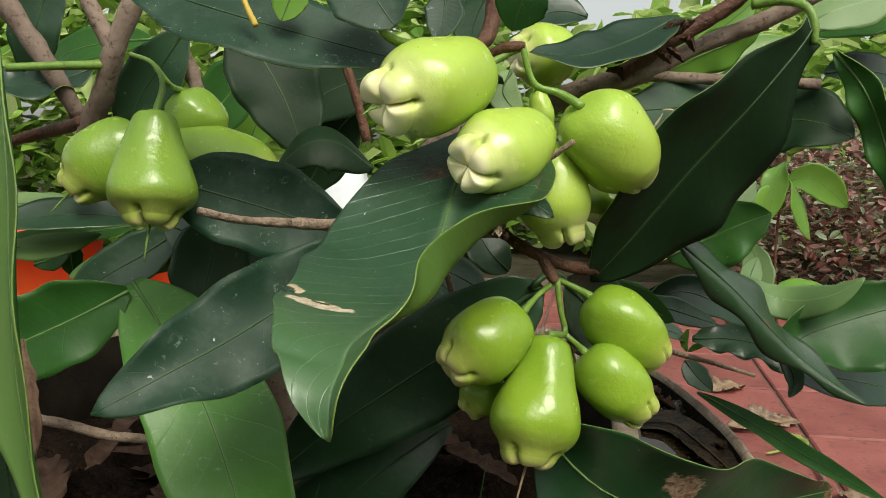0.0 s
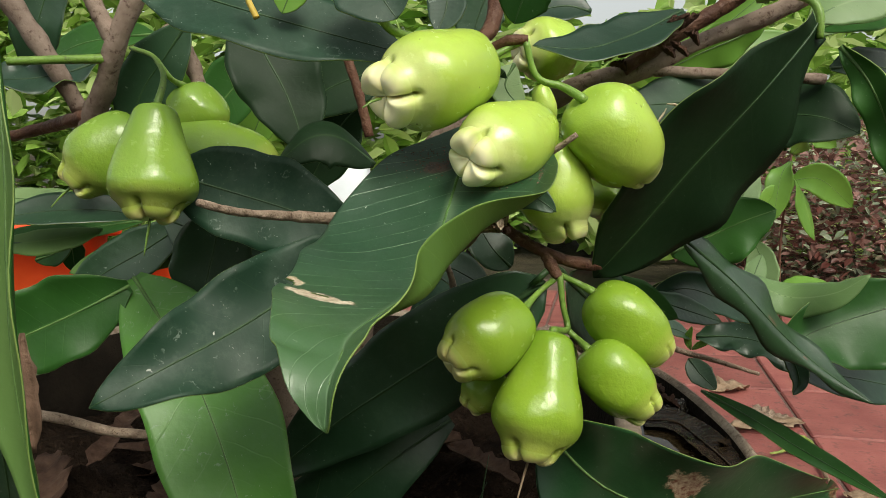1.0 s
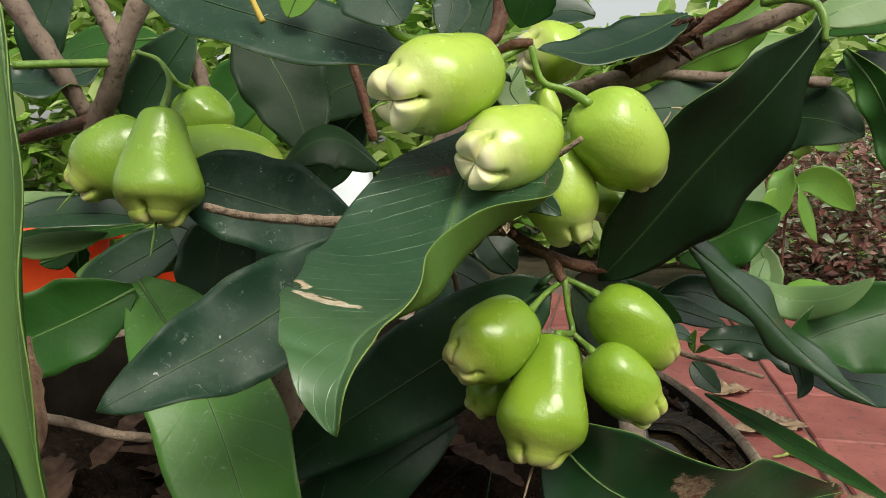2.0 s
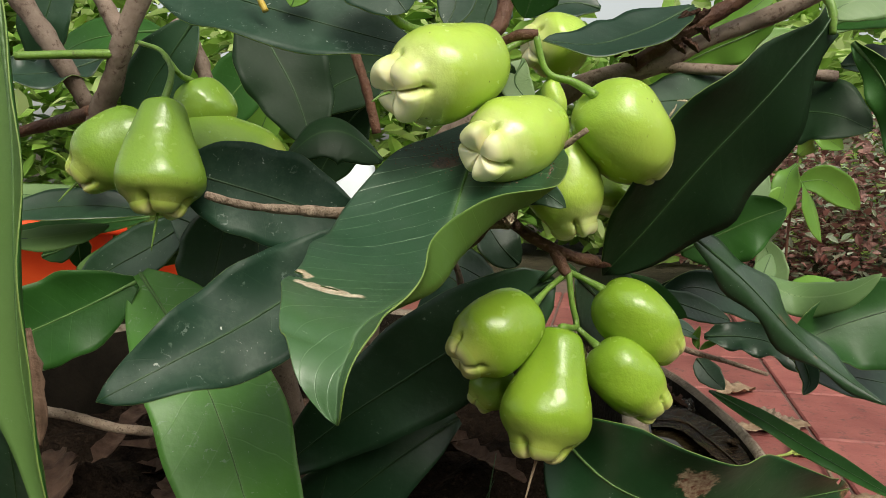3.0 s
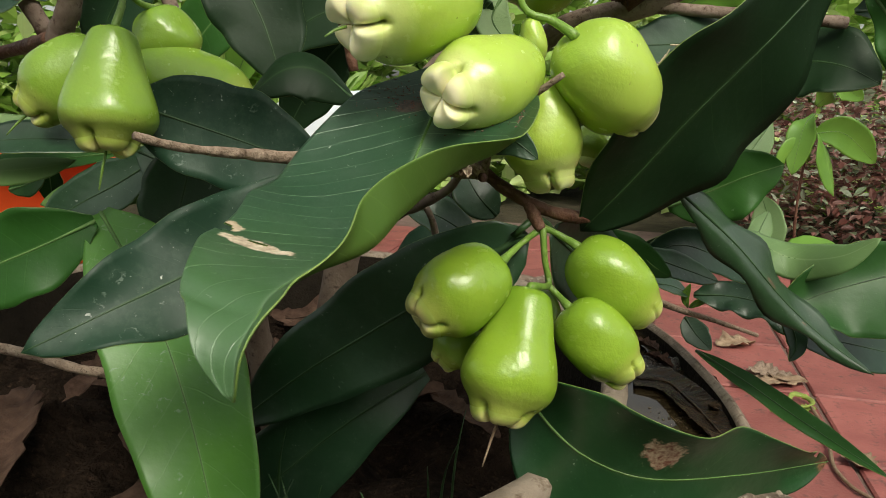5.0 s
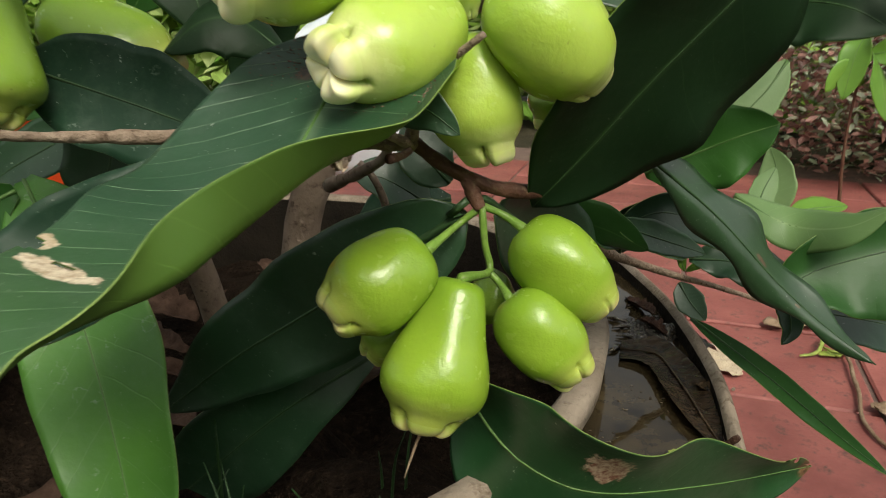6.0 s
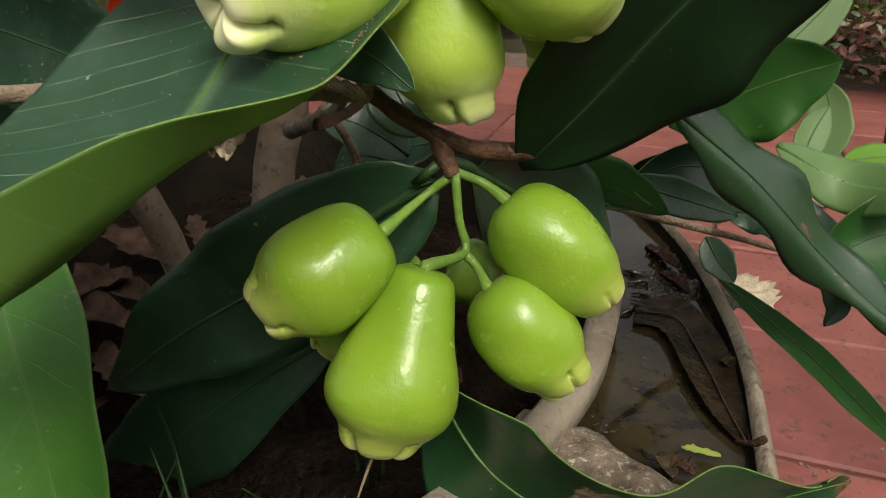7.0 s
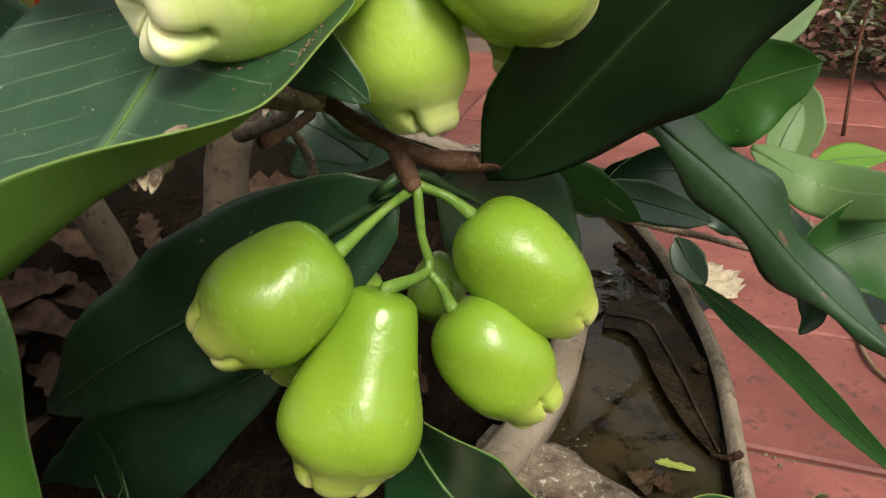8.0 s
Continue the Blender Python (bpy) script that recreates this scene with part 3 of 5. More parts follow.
HOLES = ((0.712, 0.80, 0.004, 0.045), (0.690, 0.985, 0.014, 0.05))
# the turned-over half of the torn leaf: place along it, flat width, turned width, turn and lift in degrees
FLAP = ((0.0, 0.0240, 0.0030, 20, 3), (0.12, 0.0320, 0.0050, 15, 2), (0.25, 0.0370, 0.0080, 18, 3), (0.38, 0.0315, 0.0155, 24, 12), (0.50, 0.0232, 0.0182, 33, 33), (0.62, 0.0163, 0.0160, 46, 38), (0.74, 0.0121, 0.0178, 82, 24.5), (0.87, 0.0070, 0.0070, 10, 33), (1.0, 0.0038, 0.0036, 0, 40))
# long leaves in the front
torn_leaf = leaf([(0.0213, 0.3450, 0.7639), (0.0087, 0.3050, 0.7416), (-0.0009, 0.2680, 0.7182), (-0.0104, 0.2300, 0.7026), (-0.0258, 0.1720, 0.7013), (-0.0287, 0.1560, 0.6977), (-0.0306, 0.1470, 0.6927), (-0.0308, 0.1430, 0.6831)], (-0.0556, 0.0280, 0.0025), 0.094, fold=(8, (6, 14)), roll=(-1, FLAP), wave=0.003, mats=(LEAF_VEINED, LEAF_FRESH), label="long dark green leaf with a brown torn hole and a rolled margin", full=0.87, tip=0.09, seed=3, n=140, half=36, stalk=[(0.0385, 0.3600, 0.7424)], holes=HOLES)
crumbs = bmesh.new()
rnd = random.Random(44)
for k in range(240):
    near_tip = k % 3
    i, j = int(140 * rnd.gauss(0.17 if near_tip else 0.26, 0.035)), int(36 + 36 * (rnd.gauss(0.45, 0.25) if near_tip else rnd.gauss(-0.25, 0.1)))
    v = torn_leaf.data.vertices[max(2, min(139, i)) * 146 + max(2, min(70, j))]
    r = rnd.uniform(0.00014, 0.0004)
    bmesh.ops.create_icosphere(crumbs, subdivisions=1, radius=1, matrix=Matrix.Translation(v.co + Vector((0, -0.1, 1)) * r * 0.4) @ Matrix.Rotation(rnd.uniform(0, 6), 4, (rnd.uniform(-1, 1), rnd.uniform(-1, 1), 1)) @ Matrix.Diagonal((r * rnd.uniform(1, 2.4), r, r * 0.6, 1)))
tagged(part("plant_crumbs", crumbs, FLECK), "dark brown flower crumbs scattered on a leaf", "crumbs", kind="stuff")
leaf([(-0.2859, 0.4600, 0.6918), (-0.2642, 0.4600, 0.6923), (-0.2391, 0.4650, 0.6951), (-0.2207, 0.4700, 0.6992)], (-0.0040, 0.0100, 0.0136), 0.020, fold=(8, 8), label="dark leaf before the tub", seed=82)
leaf([(-0.1726, 0.4500, 0.7081), (-0.1502, 0.4450, 0.6994), (-0.1282, 0.4400, 0.6872), (-0.1020, 0.4300, 0.6724)], (-0.0139, -0.0200, -0.0329), 0.042, fold=(8, 8), label="dark leaf deep in the shade", seed=81)
scrap("torn_flap", (-0.0547, 0.2280, 0.6943), (-0.0323, 0.2220, 0.6993), 0.0046, TORN, torn_leaf, "dry pale shred along the tear", 1)
scrap("torn_flap", (-0.0558, 0.2400, 0.6979), (-0.0457, 0.2320, 0.6961), 0.0062, DRY, torn_leaf, "brown curled shred", 2)
scrap("torn_flap", (-0.0545, 0.2480, 0.7027), (-0.0491, 0.2460, 0.7049), 0.0015, TORN, torn_leaf, "dry pale shred", 3)
leaf([(0.1824, 0.3400, 0.8085), (0.1561, 0.3350, 0.7773), (0.1226, 0.3380, 0.7395), (0.0987, 0.3450, 0.7081), (0.0790, 0.3520, 0.6838)], (-0.0559, -0.0370, 0.0273), 0.080, fold=(7, 7), wave=0.003, mats=(LEAF_SHADED, LEAF_UNDER), label="broad dark green leaf hanging down", full=1.12, tip=0.12, seed=4, rib=0.0006, stalk=[(0.1825, 0.3600, 0.8255), (0.1830, 0.3450, 0.8187)])
leaf([(-0.0365, 0.3200, 0.7072), (-0.0588, 0.2980, 0.6927), (-0.0826, 0.2750, 0.6787), (-0.1079, 0.2520, 0.6676), (-0.1306, 0.2380, 0.6573)], (-0.0181, 0.0130, 0.0309), 0.046, fold=(8, 14), wave=0.004, label="dark green leaf with water marks", full=0.85, mats=(LEAF_WAXY, LEAF_UNDER), seed=5)
leaf([(-0.1770, 0.4050, 0.6780), (-0.1490, 0.3780, 0.6510), (-0.1230, 0.3480, 0.6250), (-0.1010, 0.3220, 0.5840), (-0.0840, 0.3000, 0.5360), (-0.0750, 0.2880, 0.4980)], (-0.0745, 0.0000, -0.0075), 0.066, fold=(10, 10), lop=(1.04, 0.97), wave=0.002, mats=(LEAF_BRIGHT, LEAF_UNDER), label="fresh green broad leaf", full=0.8, seed=6, n=40, half=10)
leaf([(0.0503, 0.3370, 0.6848), (0.0280, 0.3380, 0.6686), (0.0045, 0.3400, 0.6508), (-0.0240, 0.3440, 0.6310), (-0.0552, 0.3520, 0.6079), (-0.0999, 0.3680, 0.5685)], (-0.0083, 0.0040, 0.0534), 0.054, fold=(5, 5), wave=0.003, label="dark green leaf in the shade under the fruit", full=0.68, seed=7, rib=0.0017, stalk=[(0.0524, 0.3350, 0.6909), (0.0441, 0.3350, 0.6829)])
leaf([(0.0057, 0.3750, 0.6006), (-0.0385, 0.3650, 0.5724), (-0.0862, 0.3800, 0.5247), (-0.1516, 0.4100, 0.4532)], (-0.0351, 0.0050, 0.0242), 0.052, fold=(6, 6), wave=0.002, label="dark green leaf deep in the shade", full=0.9, seed=8)
leaf([(0.0522, 0.3300, 0.6135), (0.0624, 0.3140, 0.6018), (0.0793, 0.3000, 0.5918), (0.1054, 0.2920, 0.5870), (0.1520, 0.3080, 0.5817), (0.2033, 0.3330, 0.5765)], (-0.0099, 0.0110, -0.0527), 0.072, fold=(12, 8), wave=0.005, label="dark green leaf with a scorched brown patch", full=0.60, tip=0.06, seed=9, n=70, half=16, waves=2.6, mats=(LEAF_SCORCHED, LEAF_UNDER), holes=((0.93, 0.10, 0.018, 0.12), (0.86, 0.02, 0.012, 0.05), (0.99, 0.3, 0.012, 0.2)))
leaf([(-0.1391, 0.3520, 0.7401), (-0.1065, 0.3500, 0.7305), (-0.0782, 0.3480, 0.7218), (-0.0385, 0.3450, 0.7082)], (-0.0079, -0.0100, -0.0391), 0.049, fold=(8, 8), wave=0.002, label="dark green leaf behind a bare twig", full=0.9, mats=(LEAF_WAXY, LEAF_UNDER), seed=10)
leaf([(-0.1757, 0.3950, 0.6747), (-0.2001, 0.3850, 0.6625), (-0.2301, 0.3750, 0.6494), (-0.2585, 0.3600, 0.6370)], (-0.0040, 0.0100, 0.0509), 0.050, fold=(12, 18), wave=0.002, mats=(LEAF_MID, LEAF_UNDER), label="green leaf with a shiny pale midrib", seed=11)
leaf([(-0.1416, 0.2150, 0.7971), (-0.1354, 0.2050, 0.7516), (-0.1337, 0.1980, 0.7140), (-0.1306, 0.1920, 0.6802), (-0.1218, 0.1860, 0.6305)], (-0.0266, 0.0200, -0.0032), 0.030, fold=(20, 30), wave=0.001, mats=(LEAF_UNDER, LEAF_MID), label="pale green leaf close by, seen from its edge", seed=12)
leaf([(-0.1460, 0.2000, 0.6800), (-0.1450, 0.2050, 0.6650), (-0.1460, 0.2100, 0.6450), (-0.1510, 0.2200, 0.6180)], (-0.0250, 0.0100, -0.0060), 0.030, fold=(8, 8), label="dark leaf close by beside a paler one", seed=83)
leaf([(-0.1700, 0.4700, 0.6780), (-0.1940, 0.4650, 0.6820), (-0.2180, 0.4600, 0.6800), (-0.2400, 0.4600, 0.6720)], (0.0030, -0.0100, -0.0280), 0.022, fold=(8, 8), label="dark leaf before the tub", seed=84)
leaf([(-0.2820, 0.5000, 0.6750), (-0.2680, 0.5000, 0.6800), (-0.2490, 0.4900, 0.6910)], (0.0100, -0.0100, -0.0250), 0.020, fold=(8, 8), mats=(LEAF_MID, LEAF_MID), label="green leaf before the tub", seed=85)
leaf([(-0.1560, 0.4550, 0.6880), (-0.1810, 0.4600, 0.6910), (-0.2040, 0.4600, 0.6890), (-0.2230, 0.4600, 0.6830)], (0.0040, -0.0100, -0.0260), 0.024, fold=(8, 8), label="dark leaf before the tub", seed=87)
leaf([(-0.1442, 0.3300, 0.8324), (-0.1034, 0.3150, 0.8170), (-0.0580, 0.3080, 0.8031), (-0.0114, 0.3120, 0.7912)], (-0.0062, -0.0300, -0.0376), 0.046, fold=(6, 6), wave=0.002, label="dark green leaf with a bluish sheen", full=0.95, mats=(LEAF_WAXY, LEAF_UNDER), seed=13)
leaf([(-0.1125, 0.4300, 0.8317), (-0.0998, 0.4200, 0.8060), (-0.0867, 0.4150, 0.7813), (-0.0756, 0.4100, 0.7487)], (-0.0501, -0.0100, 0.0078), 0.052, fold=(8, 8), wave=0.002, mats=(LEAF_SHADED, LEAF_UNDER), label="grey green hanging leaf", seed=14)
leaf([(-0.0358, 0.4000, 0.7421), (-0.0541, 0.3950, 0.7566), (-0.0707, 0.3900, 0.7567), (-0.0879, 0.3850, 0.7430)], (0.0048, -0.0300, -0.0288), 0.040, fold=(20, 20), mats=(LEAF_SHADED, LEAF_SHADED), label="dark curled leaf in the shade", seed=15)
leaf([(0.1249, 0.3650, 0.8197), (0.0976, 0.3500, 0.8064), (0.0699, 0.3380, 0.7974), (0.0439, 0.3320, 0.7984)], (0.0077, 0.0350, 0.0250), 0.034, fold=(8, 8), wave=0.001, mats=(LEAF_GREY, LEAF_UNDER), label="dark green leaf beside the branch", seed=16)
leaf([(0.1756, 0.3900, 0.7841), (0.1389, 0.3750, 0.7758), (0.1116, 0.3650, 0.7725), (0.0895, 0.3600, 0.7724)], (0.0101, 0.0250, 0.0338), 0.034, fold=(5, 5), label="dark green leaf with a pale insect trail", seed=17)
leaf([(0.1690, 0.3950, 0.7642), (0.1876, 0.3800, 0.7675), (0.2017, 0.3650, 0.7651), (0.2152, 0.3550, 0.7569)], (-0.0134, -0.0250, -0.0411), 0.042, fold=(6, 6), wave=0.002, label="rounded dark green leaf", full=1.05, tip=0.2, mats=(LEAF_SHADED, LEAF_UNDER), seed=18)
leaf([(0.1343, 0.4000, 0.6897), (0.1572, 0.4000, 0.6994), (0.1747, 0.3950, 0.7086), (0.1914, 0.3920, 0.7152)], (0.0026, -0.0050, -0.0307), 0.040, fold=(8, 8), wave=0.002, mats=(LEAF_MID, LEAF_UNDER), label="fresh green leaf", seed=19)
leaf([(0.3078, 0.4200, 0.6599), (0.2764, 0.4200, 0.6514), (0.2473, 0.4180, 0.6436), (0.2244, 0.4140, 0.6364), (0.2063, 0.4100, 0.6228)], (0.0052, 0.0350, 0.0532), 0.055, fold=(10, 30), lop=(1.3, 0.85), wave=0.003, mats=(LEAF_PLAIN, LEAF_PALE), label="wide leaf with a paler half folded up", seed=20)
leaf([(0.1874, 0.4300, 0.6722), (0.2169, 0.4300, 0.6573), (0.2338, 0.4050, 0.6635), (0.2500, 0.3950, 0.6766)], (0.0089, 0.0200, 0.0225), 0.026, fold=(14, 14), mats=(LEAF_PALE, LEAF_PALE), label="pale green leaf underside with a curled tip", seed=21)
leaf([(0.1303, 0.3680, 0.7023), (0.1645, 0.3760, 0.6745), (0.1945, 0.3820, 0.6445), (0.2190, 0.3790, 0.6235), (0.2430, 0.3720, 0.6070)], ((-0.0100, -0.0280, -0.0110), (-0.0090, -0.0280, -0.0080)), 0.030, lop=(1.15, 0.85), fold=(15, -58), wave=0.003, mats=(LEAF_BLOTCHED, LEAF_UNDER), label="narrow dark leaf folded along its midrib", seed=22, full=0.75)
leaf([(0.2050, 0.4300, 0.6410), (0.1730, 0.4250, 0.6580), (0.1470, 0.4200, 0.6650), (0.1230, 0.4150, 0.6540)], (-0.0060, 0.0120, 0.0300), 0.024, fold=(10, 20), mats=(LEAF_GREY, LEAF_UNDER), label="grey green leaf behind another", seed=86)
leaf([(0.1876, 0.5000, 0.6143), (0.2105, 0.4900, 0.6165), (0.2284, 0.4750, 0.6140), (0.2419, 0.4600, 0.5980)], (-0.0112, -0.0200, -0.0272), 0.028, fold=(10, 10), wave=0.004, label="small wavy dark leaf at a twig's end", seed=23)
leaf([(0.2210, 0.4300, 0.6113), (0.2543, 0.4400, 0.6039), (0.2909, 0.4500, 0.5944), (0.3371, 0.4600, 0.5824)], (-0.0154, -0.0300, -0.0251), 0.036, fold=(8, 8), mats=(LEAF_GREY, LEAF_UNDER), label="grey blue glossy leaf", seed=24)
leaf([(0.1932, 0.5000, 0.5737), (0.2143, 0.4650, 0.5658), (0.2344, 0.4400, 0.5552), (0.2445, 0.4030, 0.5534), (0.2594, 0.3700, 0.5485)], (-0.0153, -0.0100, -0.0169), 0.0152, fold=(8, 24), wave=0.001, mats=(LEAF_PLAIN, LEAF_MID), label="long narrow green leaf over the paving", seed=25)
leaf([(0.0645, 0.3450, 0.6851), (0.0780, 0.3620, 0.6711), (0.0971, 0.3780, 0.6507), (0.1158, 0.3900, 0.6233)], (-0.0298, -0.0300, -0.0204), 0.050, fold=(6, 6), label="dark leaf behind the fruit stalks", seed=26, stalk=[(0.0542, 0.3350, 0.6906), (0.0594, 0.3380, 0.6906)], rib=0.0016)
leaf([(0.2052, 0.3600, 0.8010), (0.2160, 0.3500, 0.7808), (0.2248, 0.3450, 0.7552), (0.2313, 0.3400, 0.7214)], (-0.0153, 0.0200, -0.0047), 0.020, fold=(22, 22), wave=0.003, mats=(LEAF_MID, LEAF_GREY), label="curled green leaf with a grey sheen", seed=27)
leaf([(0.2294, 0.4300, 0.8203), (0.2441, 0.4200, 0.8252), (0.2647, 0.4100, 0.8283), (0.2844, 0.4000, 0.8280)], (-0.0102, -0.0200, -0.0259), 0.036, fold=(10, 10), mats=(LEAF_MID, LEAF_PALE), label="fresh green leaf", seed=28)
leaf([(-0.0321, 0.3000, 0.8301), (-0.0284, 0.2950, 0.8199), (-0.0225, 0.2900, 0.8098), (-0.0178, 0.2880, 0.8032)], (-0.0372, 0.0000, 0.0001), 0.040, fold=(8, 8), mats=(LEAF_WAXY, LEAF_WAXY), label="green leaf above the fruit", tip=0.2, seed=29)
leaf([(0.0424, 0.3100, 0.8275), (0.0375, 0.3100, 0.8179), (0.0331, 0.3150, 0.8054)], (-0.0212, 0.0000, 0.0001), 0.024, fold=(8, 8), mats=(LEAF_PLAIN, LEAF_PLAIN), label="small green leaf on the fruiting twig", seed=30)
leaf([(-0.0596, 0.3000, 0.8256), (-0.0630, 0.3000, 0.8164), (-0.0669, 0.3000, 0.8076)], (-0.0167, 0.0000, 0.0001), 0.016, fold=(10, 10), mats=(LEAF_YOUNG_LIT, LEAF_YOUNG_LIT), label="yellow green young leaf", seed=31)
leaf([(0.0046, 0.3300, 0.8269), (0.0030, 0.3250, 0.8134), (-0.0011, 0.3200, 0.8026)], (-0.0171, 0.0000, 0.0001), 0.018, fold=(8, 8), mats=(LEAF_WAXY, LEAF_WAXY), label="small green leaf above the fruit", seed=32)
leaf([(0.0366, 0.3450, 0.7911), (0.0320, 0.3400, 0.7799), (0.0410, 0.3350, 0.7674)], (-0.0193, 0.0000, -0.0012), 0.016, fold=(8, 8), mats=(LEAF_PALE, LEAF_PALE), label="pale young leaf between the fruits", seed=33)
leaf([(0.0306, 0.3400, 0.7880), (0.0241, 0.3450, 0.7789), (0.0185, 0.3450, 0.7666)], (-0.0192, 0.0000, 0.0028), 0.02, fold=(8, 8), label="dark leaf between the fruits", seed=34)
leaf([(0.0148, 0.3250, 0.7352), (0.0291, 0.3100, 0.7332), (0.0401, 0.3020, 0.7298), (0.0504, 0.2990, 0.7226)], (-0.0039, -0.0030, -0.0171), 0.018, fold=(6, 6), label="dark leaf tip in front of a fruit", seed=35)

# leaves further back
leaf([(-0.2028, 0.4400, 0.8046), (-0.2206, 0.4300, 0.7964), (-0.2389, 0.4200, 0.7924), (-0.2680, 0.4200, 0.7926)], (-0.0122, 0.0300, 0.0276), 0.030, fold=(10, 10), wave=0.004, mats=(LEAF_GREY, LEAF_UNDER), label="grey green wavy leaf", seed=41)
leaf([(-0.2375, 0.4700, 0.8701), (-0.2482, 0.4700, 0.8460), (-0.2552, 0.4700, 0.8250), (-0.2642, 0.4800, 0.7976)], (-0.0302, 0.0000, 0.0001), 0.034, label="dark leaf behind the branches", seed=42)
leaf([(-0.1903, 0.5000, 0.8289), (-0.2210, 0.5100, 0.8286), (-0.2529, 0.5200, 0.8243), (-0.2917, 0.5400, 0.8109)], (-0.0106, 0.0200, 0.0279), 0.030, mats=(LEAF_MID, LEAF_YOUNG_LIT), label="lit green leaf behind the branches", seed=43)
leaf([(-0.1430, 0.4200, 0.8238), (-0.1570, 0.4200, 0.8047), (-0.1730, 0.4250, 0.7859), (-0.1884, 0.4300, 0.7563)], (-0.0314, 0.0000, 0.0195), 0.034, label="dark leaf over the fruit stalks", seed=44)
leaf([(-0.1262, 0.5600, 0.8287), (-0.1487, 0.5600, 0.8035), (-0.1669, 0.5600, 0.7824), (-0.1885, 0.5700, 0.7568)], (-0.0371, 0.0000, 0.0343), 0.046, mats=(LEAF_MID, LEAF_YOUNG_LIT), label="lit green leaf behind the fruits", seed=45)
leaf([(-0.1359, 0.6000, 0.7932), (-0.1460, 0.6000, 0.7704), (-0.1563, 0.6000, 0.7474)], (-0.0370, 0.0000, 0.0003), 0.03, mats=(LEAF_YOUNG_LIT, LEAF_YOUNG_LIT), label="bright young leaf", seed=46)
leaf([(-0.2363, 0.5000, 0.7119), (-0.2594, 0.5000, 0.7161), (-0.2904, 0.5000, 0.7184), (-0.3249, 0.5000, 0.7227)], (-0.0184, 0.0400, 0.0228), 0.026, mats=(LEAF_PALE, LEAF_PALE), label="pale glossy leaf", seed=47)
leaf([(-0.1905, 0.4700, 0.7082), (-0.2192, 0.4600, 0.7132), (-0.2539, 0.4500, 0.7126), (-0.2839, 0.4400, 0.7068)], (-0.0082, 0.0200, 0.0184), 0.030, label="dark narrow leaf", seed=48)
leaf([(-0.2130, 0.5200, 0.7005), (-0.2541, 0.5200, 0.6952), (-0.2912, 0.5200, 0.6890), (-0.3361, 0.5200, 0.6846)], (-0.0081, 0.0200, 0.0185), 0.027, mats=(LEAF_MID, LEAF_MID), label="green narrow leaf", seed=49)
leaf([(-0.1284, 0.4200, 0.7190), (-0.1314, 0.4150, 0.6993), (-0.1361, 0.4100, 0.6764), (-0.1425, 0.4050, 0.6504)], (-0.0453, -0.0100, 0.0053), 0.046, label="dark bluish leaf in the shade", seed=50)
leaf([(-0.1616, 0.4600, 0.7052), (-0.1881, 0.4550, 0.6876), (-0.2122, 0.4500, 0.6740), (-0.2404, 0.4500, 0.6559)], (-0.0238, 0.0100, 0.0283), 0.034, label="dark leaf in the shade", seed=51)
leaf([(-0.2759, 0.5400, 0.6898), (-0.2748, 0.5400, 0.6769), (-0.2739, 0.5400, 0.6596)], (-0.0232, 0.0000, 0.0003), 0.02, mats=(LEAF_MID, LEAF_MID), label="small green leaf", seed=52)
leaf([(-0.0494, 0.5000, 0.7825), (-0.0654, 0.5000, 0.7672), (-0.0819, 0.5000, 0.7400), (-0.0945, 0.5000, 0.7164)], (-0.0350, 0.0000, 0.0120), 0.04, label="dark leaf in the shade", mats=(LEAF_SHADED, LEAF_UNDER), seed=53)
leaf([(-0.0248, 0.4800, 0.8071), (-0.0474, 0.4800, 0.7999), (-0.0739, 0.4800, 0.7890), (-0.1009, 0.4800, 0.7669)], (-0.0001, 0.0100, 0.0380), 0.045, label="dark leaf in the shade", mats=(LEAF_SHADED, LEAF_UNDER), seed=54)
leaf([(0.0417, 0.4000, 0.6825), (0.0318, 0.4000, 0.6926), (0.0257, 0.4050, 0.7020), (0.0194, 0.4100, 0.7115)], (0.0273, 0.0100, 0.0051), 0.028, label="dark leaf in the shade", seed=55)
leaf([(0.0302, 0.4200, 0.6654), (0.0198, 0.4200, 0.6726), (0.0061, 0.4200, 0.6797), (-0.0110, 0.4200, 0.6834)], (0.0009, 0.0200, 0.0210), 0.028, label="dark leaf in the shade", seed=56)
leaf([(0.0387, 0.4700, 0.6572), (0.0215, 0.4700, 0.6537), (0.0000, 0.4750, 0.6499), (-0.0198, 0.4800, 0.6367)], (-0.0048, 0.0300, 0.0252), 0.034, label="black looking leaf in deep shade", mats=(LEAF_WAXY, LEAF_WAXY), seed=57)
leaf([(0.1733, 0.5200, 0.8141), (0.1982, 0.5200, 0.8100), (0.2267, 0.5200, 0.8178), (0.2591, 0.5200, 0.8295)], (-0.0019, -0.0200, -0.0461), 0.04, mats=(LEAF_YOUNG_LIT, LEAF_YOUNG_LIT), label="bright green leaf in the light", seed=58)
leaf([(0.1826, 0.5600, 0.7971), (0.2080, 0.5600, 0.8312), (0.2293, 0.5600, 0.8480), (0.2547, 0.5600, 0.8689)], (0.0445, 0.0000, -0.0130), 0.03, mats=(LEAF_YOUNG_LIT, LEAF_MID), label="bright green leaf in the light", seed=59)
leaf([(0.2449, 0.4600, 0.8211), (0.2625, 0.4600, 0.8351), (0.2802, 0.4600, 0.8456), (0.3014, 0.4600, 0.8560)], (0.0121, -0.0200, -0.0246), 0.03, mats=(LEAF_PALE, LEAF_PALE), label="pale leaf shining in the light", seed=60)
